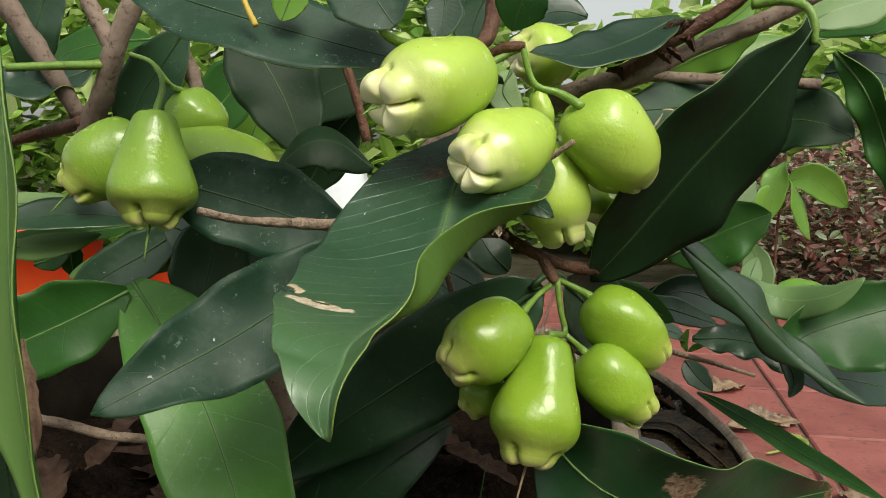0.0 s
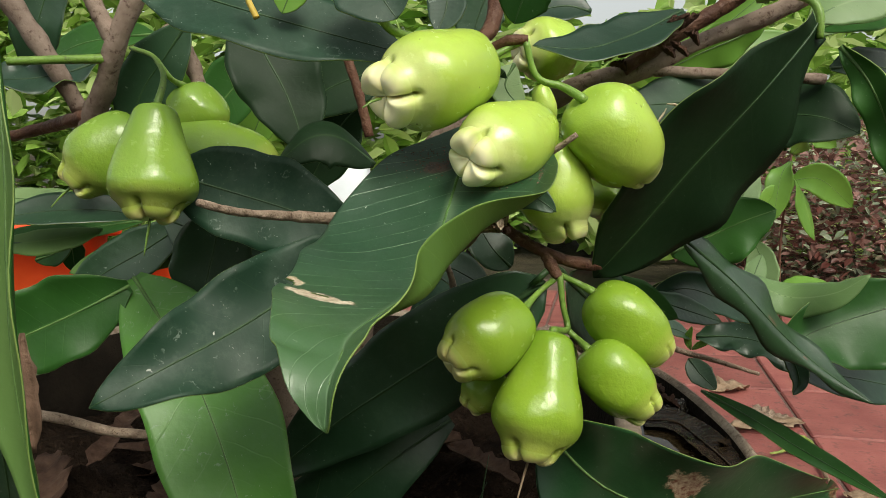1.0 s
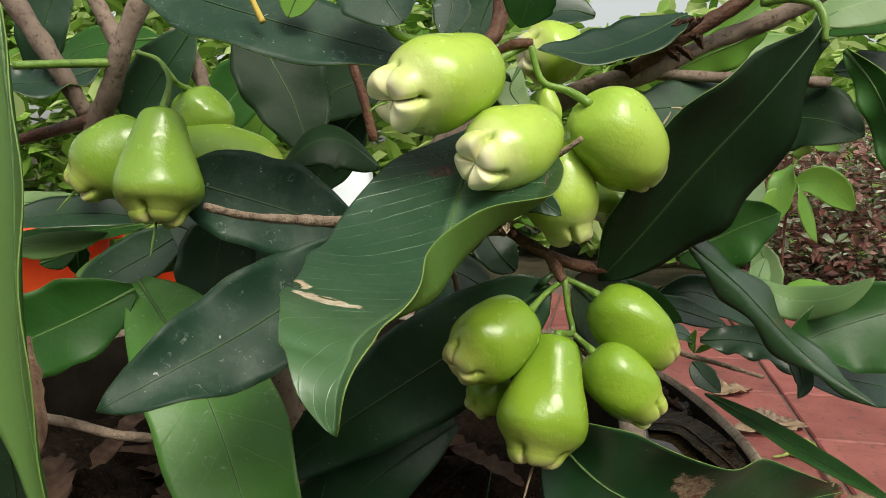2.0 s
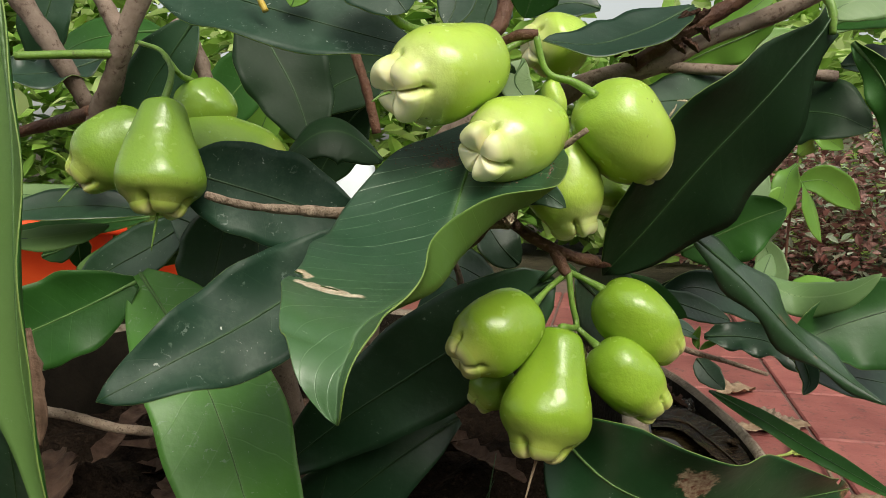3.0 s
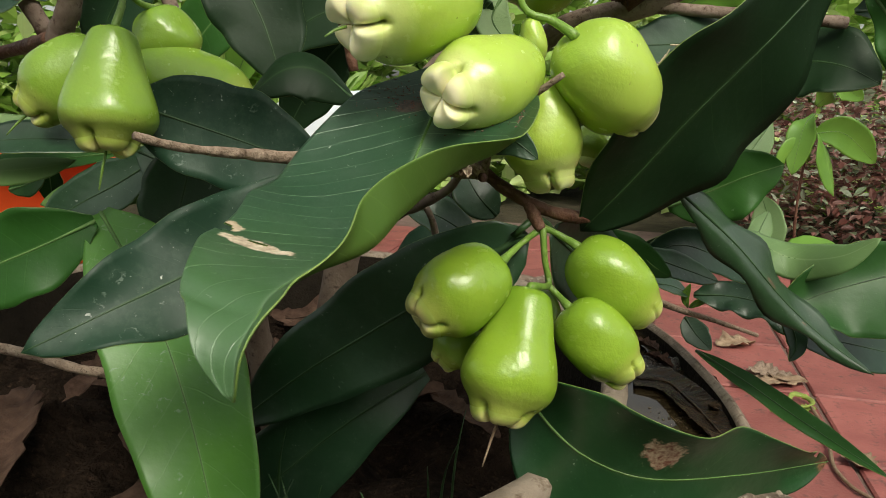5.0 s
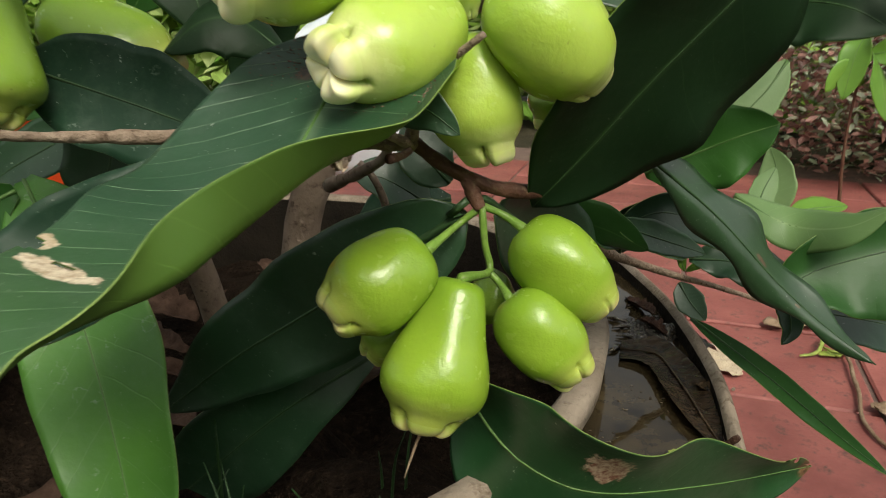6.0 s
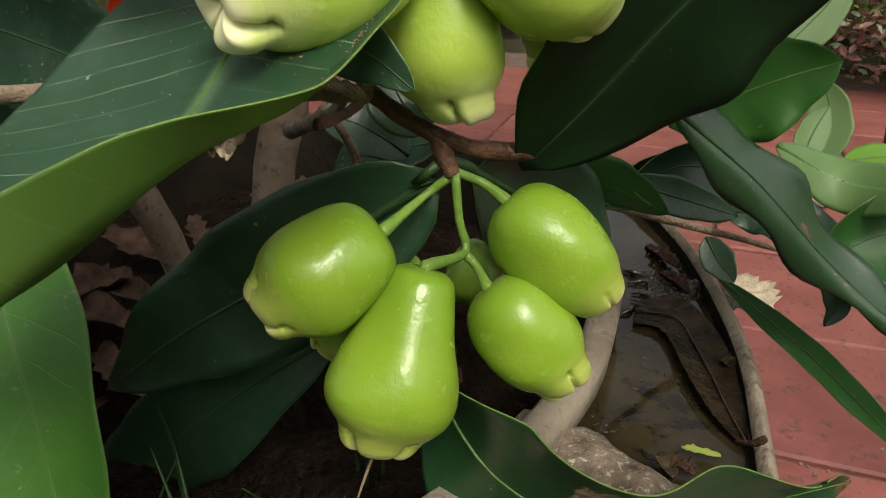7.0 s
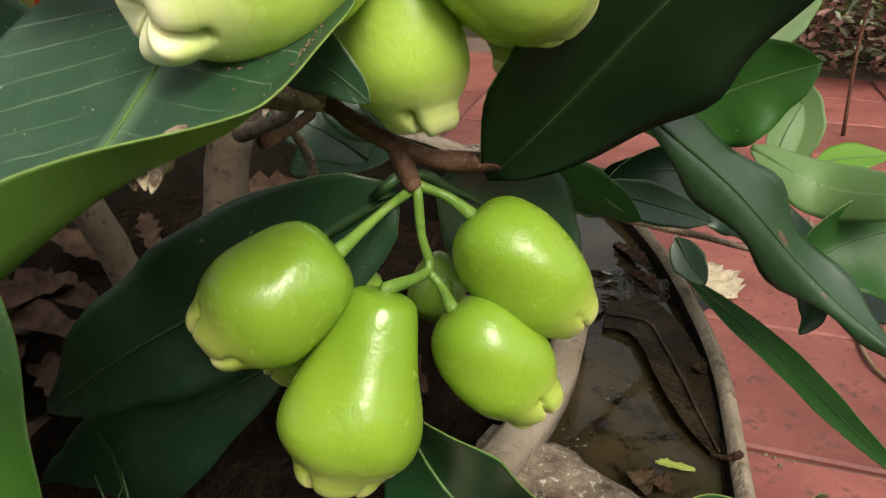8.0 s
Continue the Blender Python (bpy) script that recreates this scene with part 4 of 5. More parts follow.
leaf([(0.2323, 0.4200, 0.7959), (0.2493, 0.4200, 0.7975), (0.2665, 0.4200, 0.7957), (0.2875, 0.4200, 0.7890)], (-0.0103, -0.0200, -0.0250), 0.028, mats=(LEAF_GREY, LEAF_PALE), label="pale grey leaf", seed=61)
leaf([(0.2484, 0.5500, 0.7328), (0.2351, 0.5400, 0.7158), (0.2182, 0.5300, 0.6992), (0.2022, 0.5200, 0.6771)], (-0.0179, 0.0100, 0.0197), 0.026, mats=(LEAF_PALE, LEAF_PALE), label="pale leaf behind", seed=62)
leaf([(0.2136, 0.4700, 0.6503), (0.2193, 0.4800, 0.6626), (0.2286, 0.4900, 0.6755)], (0.0197, 0.0000, -0.0031), 0.016, mats=(LEAF_PALE, LEAF_PALE), label="small pale leaf", seed=63)
leaf([(0.0963, 0.4500, 0.8342), (0.0822, 0.4500, 0.8376), (0.0681, 0.4500, 0.8360), (0.0469, 0.4500, 0.8310)], (0.0030, 0.0200, 0.0273), 0.03, mats=(LEAF_GREY, LEAF_UNDER), label="grey green leaf", seed=64)
leaf([(0.0370, 0.5000, 0.8578), (0.0292, 0.5000, 0.8392), (0.0253, 0.5000, 0.8203)], (-0.0349, 0.0000, 0.0002), 0.036, label="dark leaf in the shade", seed=65)
leaf([(0.1217, 0.4000, 0.6647), (0.1369, 0.4050, 0.6583), (0.1542, 0.4100, 0.6518), (0.1719, 0.4150, 0.6451)], (-0.0093, -0.0200, -0.0269), 0.017, fold=(10, 10), label="dark leaf behind the fruits", seed=66)

leaf([(0.2330, 0.5000, 0.6394), (0.2360, 0.5050, 0.6563), (0.2366, 0.5100, 0.6699), (0.2327, 0.5150, 0.6833)], (0.0224, -0.0100, 0.0035), 0.024, mats=(LEAF_PALE, LEAF_PALE), label="pale blue green leaf", seed=67)
leaf([(0.2280, 0.4600, 0.6557), (0.2398, 0.4600, 0.6588), (0.2592, 0.4600, 0.6609)], (-0.0057, -0.0200, -0.0087), 0.018, mats=(LEAF_YOUNG_LIT, LEAF_YOUNG_LIT), label="bright yellow green leaf", seed=68)
leaf([(0.1894, 0.5150, 0.6006), (0.1869, 0.5150, 0.6091), (0.1880, 0.5100, 0.6195)], (0.0092, 0.0000, -0.0003), 0.006, mats=(LEAF_YOUNG_LIT, LEAF_YOUNG_LIT), label="tiny yellow green leaf bud", seed=69, rib=0.0004)
leaf([(0.1904, 0.5150, 0.6006), (0.1960, 0.5150, 0.6043), (0.2006, 0.5100, 0.6066)], (0.0014, 0.0000, -0.0088), 0.005, mats=(LEAF_YOUNG_LIT, LEAF_YOUNG_LIT), label="tiny yellow green leaf bud", seed=70, rib=0.0004)
leaf([(0.1039, 0.4000, 0.6639), (0.1251, 0.4200, 0.6550), (0.1428, 0.4300, 0.6599)], (-0.0032, -0.0200, -0.0135), 0.024, label="dark leaf beside the twig", seed=71)
leaf([(0.1331, 0.4400, 0.6368), (0.1337, 0.4300, 0.6543), (0.1410, 0.4200, 0.6708)], (0.0204, 0.0000, -0.0071), 0.02, label="dark leaf beside the twig", seed=72)
leaf([(0.1586, 0.5000, 0.6221), (0.1761, 0.5100, 0.6174), (0.1917, 0.5200, 0.6090)], (-0.0023, -0.0200, -0.0108), 0.018, label="dark leaf under the twig", seed=73)
leaf([(0.1830, 0.5000, 0.5981), (0.1882, 0.4900, 0.5893), (0.1961, 0.4800, 0.5811)], (-0.0197, 0.0000, -0.0079), 0.018, label="dark leaf under the twig", seed=74)

leaf([(0.2036, 0.4020, 0.6338), (0.2102, 0.4000, 0.6234), (0.2129, 0.3980, 0.6126), (0.2085, 0.3950, 0.6051)], (-0.0134, 0.0000, -0.0008), 0.013, fold=(20, 20), mats=(LEAF_GREY, LEAF_UNDER), label="small curled grey green leaf", seed=75)
SEEDLING = new("garden_plant")
SEEDLING.location, SEEDLING.scale = (0.87, 1.78, GROUND), (1.6, 1.6, 1.6)
tagged(SEEDLING, "garden plant with bright green leaves lit from above", "plant")
part("stem", tube([(0, 0, 0), (-0.01, 0, 0.14), (0.0, 0.0, 0.29)], [0.003, 0.002, 0.0015], 7, 10), BARK_RED, SEEDLING)
for i, (dx, dz, ex, ez, w) in enumerate(((0.0, 0.52, -0.03, 0.45, 0.04), (0.0, 0.50, 0.035, 0.42, 0.055), (0.0, 0.49, 0.09, 0.47, 0.05), (0.0, 0.45, -0.055, 0.46, 0.035), (0.0, 0.53, 0.06, 0.56, 0.04))):
    dz, ez = dz - 0.24, ez - 0.24
    leaf([(dx, 0, dz), ((dx + ex) / 2 - 0.004, -0.01, (dz + ez) / 2 + 0.012), (ex, -0.015, ez - 0.02)], (0.6, 0.3, -0.75) if i % 2 else (-0.7, 0.2, -0.6), w, fold=(10, 10), mats=(LEAF_YOUNG_LIT, LEAF_YOUNG_LIT), seed=90 + i, parent=SEEDLING, tip=0.08, rib=0.0008, n=16)

# ---- branches ----
branch("branch", [(-0.2589, 0.4200, 0.8586), (-0.2420, 0.4200, 0.8337), (-0.2235, 0.4200, 0.8035), (-0.2122, 0.4300, 0.7749)], [0.0068, 0.0062, 0.0058, 0.005], label="thick brown branch")
branch("branch", [(-0.1568, 0.4000, 0.8507), (-0.1761, 0.4000, 0.8117), (-0.1880, 0.4100, 0.7881), (-0.2040, 0.4250, 0.7663), (-0.2210, 0.4500, 0.7283)], [0.0055, 0.0058, 0.0062, 0.008, 0.009], label="thick brown branch with a fork", seed=2)
branch("branch", [(-0.1938, 0.4000, 0.8449), (-0.1859, 0.4000, 0.8269), (-0.1778, 0.4000, 0.8102)], [0.0042, 0.0045, 0.005], label="thin brown branch", seed=3)
branch("twig", [(-0.2318, 0.3900, 0.7988), (-0.2100, 0.3950, 0.8001), (-0.1830, 0.4000, 0.8011)], [0.0023, 0.0024, 0.0026], STALK, "green twig", 0.03, 4)
branch("twig", [(-0.2694, 0.4600, 0.7606), (-0.2392, 0.4500, 0.7666), (-0.2048, 0.4200, 0.7711)], [0.0035, 0.004, 0.004], BARK_RED, "brown twig", 0.08, 5)
branch("twig", [(-0.1594, 0.4300, 0.8222), (-0.1470, 0.4300, 0.8058), (-0.1398, 0.4300, 0.7843)], [0.005, 0.005, 0.004], BARK, "brown twig", 0.08, 6)
branch("twig", [(-0.0866, 0.2360, 0.7323), (-0.0798, 0.2460, 0.7289), (-0.0722, 0.2600, 0.7261), (-0.0483, 0.2900, 0.7215), (-0.0152, 0.3200, 0.7163), (0.0291, 0.3380, 0.7119)], [0.0015, 0.0017, 0.0027, 0.0021, 0.0025, 0.003], TWIG, "bare dry twig with a knot", 0.14, 7, 34)
branch("twig", [(0.0579, 0.2940, 0.7561), (0.0511, 0.2980, 0.7508), (0.0430, 0.3050, 0.7438), (0.0339, 0.3200, 0.7304), (0.0291, 0.3380, 0.7119)], [0.0012, 0.0014, 0.0016, 0.002, 0.003], TWIG, "bare dry twig with a cut end", 0.1, 8, 24)
branch("branch", [(0.2033, 0.3700, 0.8344), (0.1736, 0.3750, 0.8188), (0.1426, 0.3800, 0.8074), (0.1063, 0.3800, 0.7913), (0.0707, 0.3850, 0.7814), (0.0479, 0.4000, 0.7637)], [0.0048, 0.005, 0.0042, 0.0062, 0.006, 0.006], BARK, "brown branch", 0.08, 9, 26)
branch("branch", [(0.1033, 0.3800, 0.7922), (0.1333, 0.3780, 0.7900), (0.1632, 0.3760, 0.7882), (0.2042, 0.3720, 0.7855)], [0.003, 0.0032, 0.003, 0.003], BARK, "thin brown branch", 0.08, 10)
branch("branch", [(0.0291, 0.3380, 0.7139), (0.0431, 0.3380, 0.7039), (0.0634, 0.3400, 0.6948), (0.0913, 0.3600, 0.6883)], [0.0028, 0.003, 0.0032, 0.003], BARK_RED, "dark reddish branch", 0.1, 11)
branch("twig", [(0.0516, 0.3380, 0.6995), (0.0554, 0.3350, 0.6914), (0.0579, 0.3330, 0.6875)], [0.003, 0.0032, 0.0024], BARK_RED, "reddish fruiting twig", 0.06, 12)
branch("twig", [(0.1087, 0.4200, 0.6491), (0.1397, 0.4700, 0.6235), (0.1792, 0.5000, 0.6031), (0.2074, 0.5100, 0.5931), (0.2438, 0.5200, 0.5796)], [0.0032, 0.003, 0.0026, 0.002, 0.0014], TWIG, "brown twig over the basin", 0.1, 13)
branch("twig", [(0.0149, 0.3300, 0.7975), (0.0251, 0.3400, 0.8079), (0.0301, 0.3500, 0.8309)], [0.003, 0.004, 0.005], BARK_RED, "reddish brown twig", 0.08, 14)
branch("twig", [(0.0227, 0.3280, 0.7946), (0.0311, 0.3200, 0.7987), (0.0399, 0.3180, 0.7991)], [0.003, 0.0026, 0.002], BARK_RED, "reddish fruiting twig", 0.06, 15)
branch("trunk", [(-0.075, 0.50, 0.47), (-0.0570, 0.4900, 0.6224), (-0.0454, 0.4850, 0.6615), (-0.0366, 0.4800, 0.6943), (-0.008, 0.47, 0.742), (0.02, 0.46, 0.775)], [0.017, 0.015, 0.013, 0.011, 0.009, 0.007], TRUNK, "grey brown trunk rising from the pot", 0.07, 16)
branch("trunk", [(-0.10, 0.5, 0.48), (-0.1096, 0.4500, 0.6215), (-0.1313, 0.4400, 0.6589)], [0.012, 0.009, 0.008], TRUNK, "brown side trunk", 0.07, 17)

branch("branch", [(0.0971, 0.3740, 0.7917), (0.1240, 0.3700, 0.8085), (0.1515, 0.3660, 0.8248), (0.1668, 0.3620, 0.8385)], [0.004, 0.0042, 0.004, 0.004], BARK_RED, "dark brown branch with withered flower remains", 0.12, 20)
branch("stick", [(-0.2605, 0.4300, 0.5888), (-0.2305, 0.4250, 0.5850), (-0.2010, 0.4200, 0.5791), (-0.1561, 0.4200, 0.5746)], [0.0034, 0.0032, 0.003, 0.003], TWIG, "bare stick across the planter", 0.07, 21)
branch("twig", [(-0.0254, 0.2960, 0.8201), (-0.0251, 0.2940, 0.8071), (-0.0202, 0.2980, 0.8001), (-0.0062, 0.3150, 0.7990)], [0.0022, 0.002, 0.0019, 0.0017], STALK, "bent yellow green leaf stalk", 0.05, 22)
branch("twig", [(-0.0836, 0.3000, 0.8200), (-0.0799, 0.2980, 0.8115), (-0.0769, 0.2970, 0.8053)], [0.0011, 0.0013, 0.0014], YELLOW, "yellow leaf stalk with a broken end", 0.05, 23)
branch("twig", [(-0.0553, 0.4500, 0.8075), (-0.0488, 0.4500, 0.7867), (-0.0423, 0.4500, 0.7586)], [0.003, 0.003, 0.003], BARK_RED, "brown twig in the shade", 0.08, 24)
branch("twig", [(-0.0026, 0.4000, 0.6918), (0.0049, 0.4000, 0.6830), (0.0089, 0.4100, 0.6656), (0.0069, 0.4200, 0.6436)], [0.0016, 0.002, 0.002, 0.002], BARK, "crooked brown twig", 0.1, 25)
branch("twig", [(0.0214, 0.3450, 0.7129), (0.0144, 0.3600, 0.7015), (0.0007, 0.3800, 0.6909), (-0.0217, 0.4200, 0.6753)], [0.002, 0.0026, 0.003, 0.004], BARK, "knobbly brown twig", 0.12, 26)
for k, (at_, out_) in enumerate(((0.02, 0.006), (0.06, -0.004), (0.10, 0.008), (0.13, 0.003), (0.36, 0.006), (0.45, -0.007), (0.50, 0.008), (0.55, -0.009), (0.60, 0.005), (0.64, -0.006), (0.40, 0.009))):
    p = Vector((0.0880, 0.3600, 0.7925)).lerp(Vector((0.1515, 0.3590, 0.8200)), at_) + Vector((0, 0, out_ * 0.3))
    scrap("withered_flower", p + Vector((-0.005, 0, -0.001)), p + Vector((0.004 + out_ * 0.2, -0.003, out_ * 1.1)), 0.0026, WITHER, TREE, "dark withered flower remains", 30 + k, 1.3)
scrap("insect_trail", (0.1095, 0.3570, 0.7612), (0.1163, 0.3590, 0.7707), 0.0004, TORN, TREE, "pale winding insect trail", 50, 2.0)
scrap("insect_trail", (0.1163, 0.3590, 0.7707), (0.1305, 0.3610, 0.7707), 0.0004, TORN, TREE, "pale winding insect trail", 51, 2.0)
scrap("dry_leaf", (-0.2139, 0.3500, 0.6587), (-0.2093, 0.3450, 0.5971), 0.006, HUSK, TREE, "brown withered leaf hanging down", 52, 0.9, face=(0.3, -1, 0))
branch("twig", [(0.0300, 0.3350, 0.7125), (0.0220, 0.3200, 0.7190), (0.0171, 0.3038, 0.7235), (0.0180, 0.2783, 0.7240), (0.0185, 0.2593, 0.7240), (0.0188, 0.2508, 0.7236), (0.0194, 0.2450, 0.7232)], [0.0026, 0.0017, 0.0013, 0.0014, 0.0017, 0.0024, 0.0020], TWIG, "pale broken stub with a crumpled end", 0.22, 53, 34, 14)
branch("twig", [(0.0300, 0.3250, 0.7120), (0.0290, 0.3060, 0.7135), (0.0275, 0.2880, 0.7160)], [0.0016, 0.0014, 0.0017], BARK_RED, "reddish brown stub with a cut end", 0.12, 55, 16)
for k, (p, q, w) in enumerate((((0.0186, 0.2470, 0.7246), (0.0200, 0.2432, 0.7220), 0.0012), ((0.0172, 0.2465, 0.7240), (0.0182, 0.2435, 0.7216), 0.0010), ((0.0208, 0.2475, 0.7236), (0.0206, 0.2440, 0.7210), 0.0009))):
    scrap("dry_bract", p, q, w, (TORN, DRY, TORN)[k], TREE, "pale crumpled dry bract at a twig's end", 90 + k, 1.3, 9, 4, (0.2, -1, 0.3))

leaf([(0.074, 0.4, 0.665), (0.095, 0.4, 0.666), (0.116, 0.4, 0.662), (0.14, 0.4, 0.651)], (0.0020, -0.0080, 0.0240), 0.026, fold=(10, 10), wave=0.001, mats=(LEAF_PLAIN, LEAF_PLAIN), label="dark leaf in the shade of a larger one", seed=88)
leaf([(0.2140, 0.4700, 0.8300), (0.1940, 0.4700, 0.8200), (0.1720, 0.4700, 0.8110), (0.1460, 0.4700, 0.7980)], (0.0100, -0.0100, 0.0250), 0.032, fold=(8, 8), wave=0.002, mats=(LEAF_YOUNG_LIT, LEAF_YOUNG_LIT), label="bright green leaf lit from behind", seed=76)
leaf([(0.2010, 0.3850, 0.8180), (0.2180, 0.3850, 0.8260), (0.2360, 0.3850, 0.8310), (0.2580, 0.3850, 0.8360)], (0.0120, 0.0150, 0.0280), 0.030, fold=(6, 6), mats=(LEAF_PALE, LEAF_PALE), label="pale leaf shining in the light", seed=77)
leaf([(0.1910, 0.5000, 0.7920), (0.2110, 0.5000, 0.7970), (0.2310, 0.5000, 0.8080), (0.2450, 0.5000, 0.8270)], (0.0020, 0.0100, 0.0300), 0.026, fold=(6, 10), mats=(LEAF_YOUNG_LIT, LEAF_MID), label="green leaf lit from behind", seed=78)
branch("leaf_stalk", [(0.1840, 0.3400, 0.8020), (0.1840, 0.3410, 0.8130), (0.1810, 0.3450, 0.8210), (0.1730, 0.3520, 0.8250), (0.1620, 0.3620, 0.8250)], [0.0016, 0.0021, 0.0023, 0.0024, 0.0026], STALK, "thick bent yellow green leaf stalk", 0.04, 54)

# ---- fruits ----
UP, LOW, LEFT = "fruits of the upper cluster", "fruits of the lower cluster", "fruits of the side cluster"
GREEN = "smooth light green bell-shaped fruit "
wax_fruit((0.0206, 0.3180, 0.7900), (-0.0262, 0.2780, 0.7700), 0.0425, BELL, GREEN + "with creamy sepals, hanging from a twig", UP, style=0.006, spin=40, seed=1, lobes=1.3, stalk=[(0.0389, 0.3200, 0.7989), (0.0311, 0.3200, 0.7954)])
wax_fruit((0.0465, 0.3180, 0.7588), (0.0080, 0.2720, 0.7452), 0.0375, BELL, GREEN + "with thick creamy sepals turned outwards", UP, spin=15, seed=2, lobes=1.25)
wax_fruit((0.0640, 0.3120, 0.7722), (0.1000, 0.3340, 0.7365), 0.0425, ROUND, GREEN + "seen from its round stalk end", UP, spin=10, seed=3, lobes=0.45, stalk_r=0.0016, stalk=[(0.0386, 0.3180, 0.7991), (0.0439, 0.3180, 0.7825), (0.0556, 0.3180, 0.7781)])
wax_fruit((0.0525, 0.3340, 0.7560), (0.0620, 0.3300, 0.7050), 0.0365, BELL, GREEN + "hanging in the middle of the cluster", UP, spin=25, seed=4, lobes=1.15, bend=-0.12)
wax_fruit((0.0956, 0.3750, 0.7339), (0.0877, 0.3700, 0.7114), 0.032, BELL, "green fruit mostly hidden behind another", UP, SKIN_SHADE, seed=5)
wax_fruit((0.0716, 0.3750, 0.8027), (0.0389, 0.3650, 0.8003), 0.034, BELL, "light green fruit behind the twig", UP, seed=6)
wax_fruit((0.0477, 0.3350, 0.7808), (0.0523, 0.3320, 0.7598), 0.011, BELL, "small pale young fruit", UP, seed=7, lobes=0.6, stalk=[(0.0449, 0.3250, 0.7831)], stalk_r=0.001)
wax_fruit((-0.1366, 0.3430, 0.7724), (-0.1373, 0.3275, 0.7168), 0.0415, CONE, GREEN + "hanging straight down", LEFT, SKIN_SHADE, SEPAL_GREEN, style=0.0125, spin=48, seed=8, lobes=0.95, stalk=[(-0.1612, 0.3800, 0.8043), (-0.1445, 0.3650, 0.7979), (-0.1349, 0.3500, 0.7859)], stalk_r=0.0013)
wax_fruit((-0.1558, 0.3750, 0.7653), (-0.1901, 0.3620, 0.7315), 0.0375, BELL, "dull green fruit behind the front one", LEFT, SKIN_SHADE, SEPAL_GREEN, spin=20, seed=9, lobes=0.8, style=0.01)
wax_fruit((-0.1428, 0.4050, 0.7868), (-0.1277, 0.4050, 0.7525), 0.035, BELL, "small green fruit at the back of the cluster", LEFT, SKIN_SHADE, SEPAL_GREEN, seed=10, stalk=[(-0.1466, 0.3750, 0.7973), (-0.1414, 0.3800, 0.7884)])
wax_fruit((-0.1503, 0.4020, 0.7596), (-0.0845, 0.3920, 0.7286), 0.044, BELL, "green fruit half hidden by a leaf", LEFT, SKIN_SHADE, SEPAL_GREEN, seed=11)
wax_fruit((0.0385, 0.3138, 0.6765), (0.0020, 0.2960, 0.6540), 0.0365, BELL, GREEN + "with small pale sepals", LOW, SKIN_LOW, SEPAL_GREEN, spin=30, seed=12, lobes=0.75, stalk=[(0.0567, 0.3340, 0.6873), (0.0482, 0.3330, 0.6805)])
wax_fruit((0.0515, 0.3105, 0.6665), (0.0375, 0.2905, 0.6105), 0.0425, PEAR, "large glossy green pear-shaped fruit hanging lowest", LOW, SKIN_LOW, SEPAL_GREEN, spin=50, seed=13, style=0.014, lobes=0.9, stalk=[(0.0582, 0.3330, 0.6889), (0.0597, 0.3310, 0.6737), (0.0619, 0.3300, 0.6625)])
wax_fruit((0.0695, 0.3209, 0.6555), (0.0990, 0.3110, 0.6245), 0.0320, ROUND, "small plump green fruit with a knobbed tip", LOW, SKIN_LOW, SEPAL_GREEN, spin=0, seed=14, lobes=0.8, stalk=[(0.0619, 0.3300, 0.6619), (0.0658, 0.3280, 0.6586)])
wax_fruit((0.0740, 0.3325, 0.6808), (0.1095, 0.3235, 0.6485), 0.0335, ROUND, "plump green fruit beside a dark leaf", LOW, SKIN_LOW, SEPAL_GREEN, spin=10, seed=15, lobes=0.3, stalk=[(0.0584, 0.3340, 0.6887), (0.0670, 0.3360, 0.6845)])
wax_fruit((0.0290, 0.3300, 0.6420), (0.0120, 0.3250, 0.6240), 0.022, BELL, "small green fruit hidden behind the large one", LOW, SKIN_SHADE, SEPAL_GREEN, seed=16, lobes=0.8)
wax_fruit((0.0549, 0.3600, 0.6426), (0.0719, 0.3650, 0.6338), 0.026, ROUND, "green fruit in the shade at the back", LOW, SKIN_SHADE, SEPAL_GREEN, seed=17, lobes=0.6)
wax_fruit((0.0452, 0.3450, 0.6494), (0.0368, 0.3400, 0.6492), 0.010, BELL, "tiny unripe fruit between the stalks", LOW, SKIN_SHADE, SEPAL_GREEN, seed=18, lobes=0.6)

# ---- the pot and the basin ----
def ring_wall(name, cx, cy, a, b, z0, z1, thick, mat, flare=0.85, start=0.0, end=2 * math.pi, n=96, lip=0.0, parent=None, label=""):
    """A round wall with a rounded lip, whole or an arc of it."""
    bm = bmesh.new()
    section = ((0, z0), (0, z1 - 0.02), (lip, z1 - 0.016), (lip, z1 - 0.003), (lip - 0.003, z1), (-thick + 0.003, z1), (-thick, z1 - 0.004), (-thick, z0))
    whole = end - start > 6.28
    m = n if whole else n + 1
    rows = []
    for i in range(m):
        th = start + (end - start) * i / n
        rough = 0.0012 * noise.noise(Vector((math.cos(th) * 6, math.sin(th) * 6, 3)))
        row = []
        for d, z in section:
            k = flare + (1 - flare) * (z - z0) / (z1 - z0)
            row.append(bm.verts.new((cx + math.cos(th) * (a * k + d + rough), cy + math.sin(th) * (b * k + d + rough), z + rough)))
        rows.append(row)
    k = len(section)
    for i in range(m if whole else m - 1):
        p, q = rows[i], rows[(i + 1) % m]
        for j in range(k):
            f = bm.faces.new((p[j], q[j], q[(j + 1) % k], p[(j + 1) % k]))
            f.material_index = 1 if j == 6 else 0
    if not whole:
        bm.faces.new(rows[0])
        bm.faces.new(rows[-1][::-1])
    return part(name, bm, mat, parent, label)


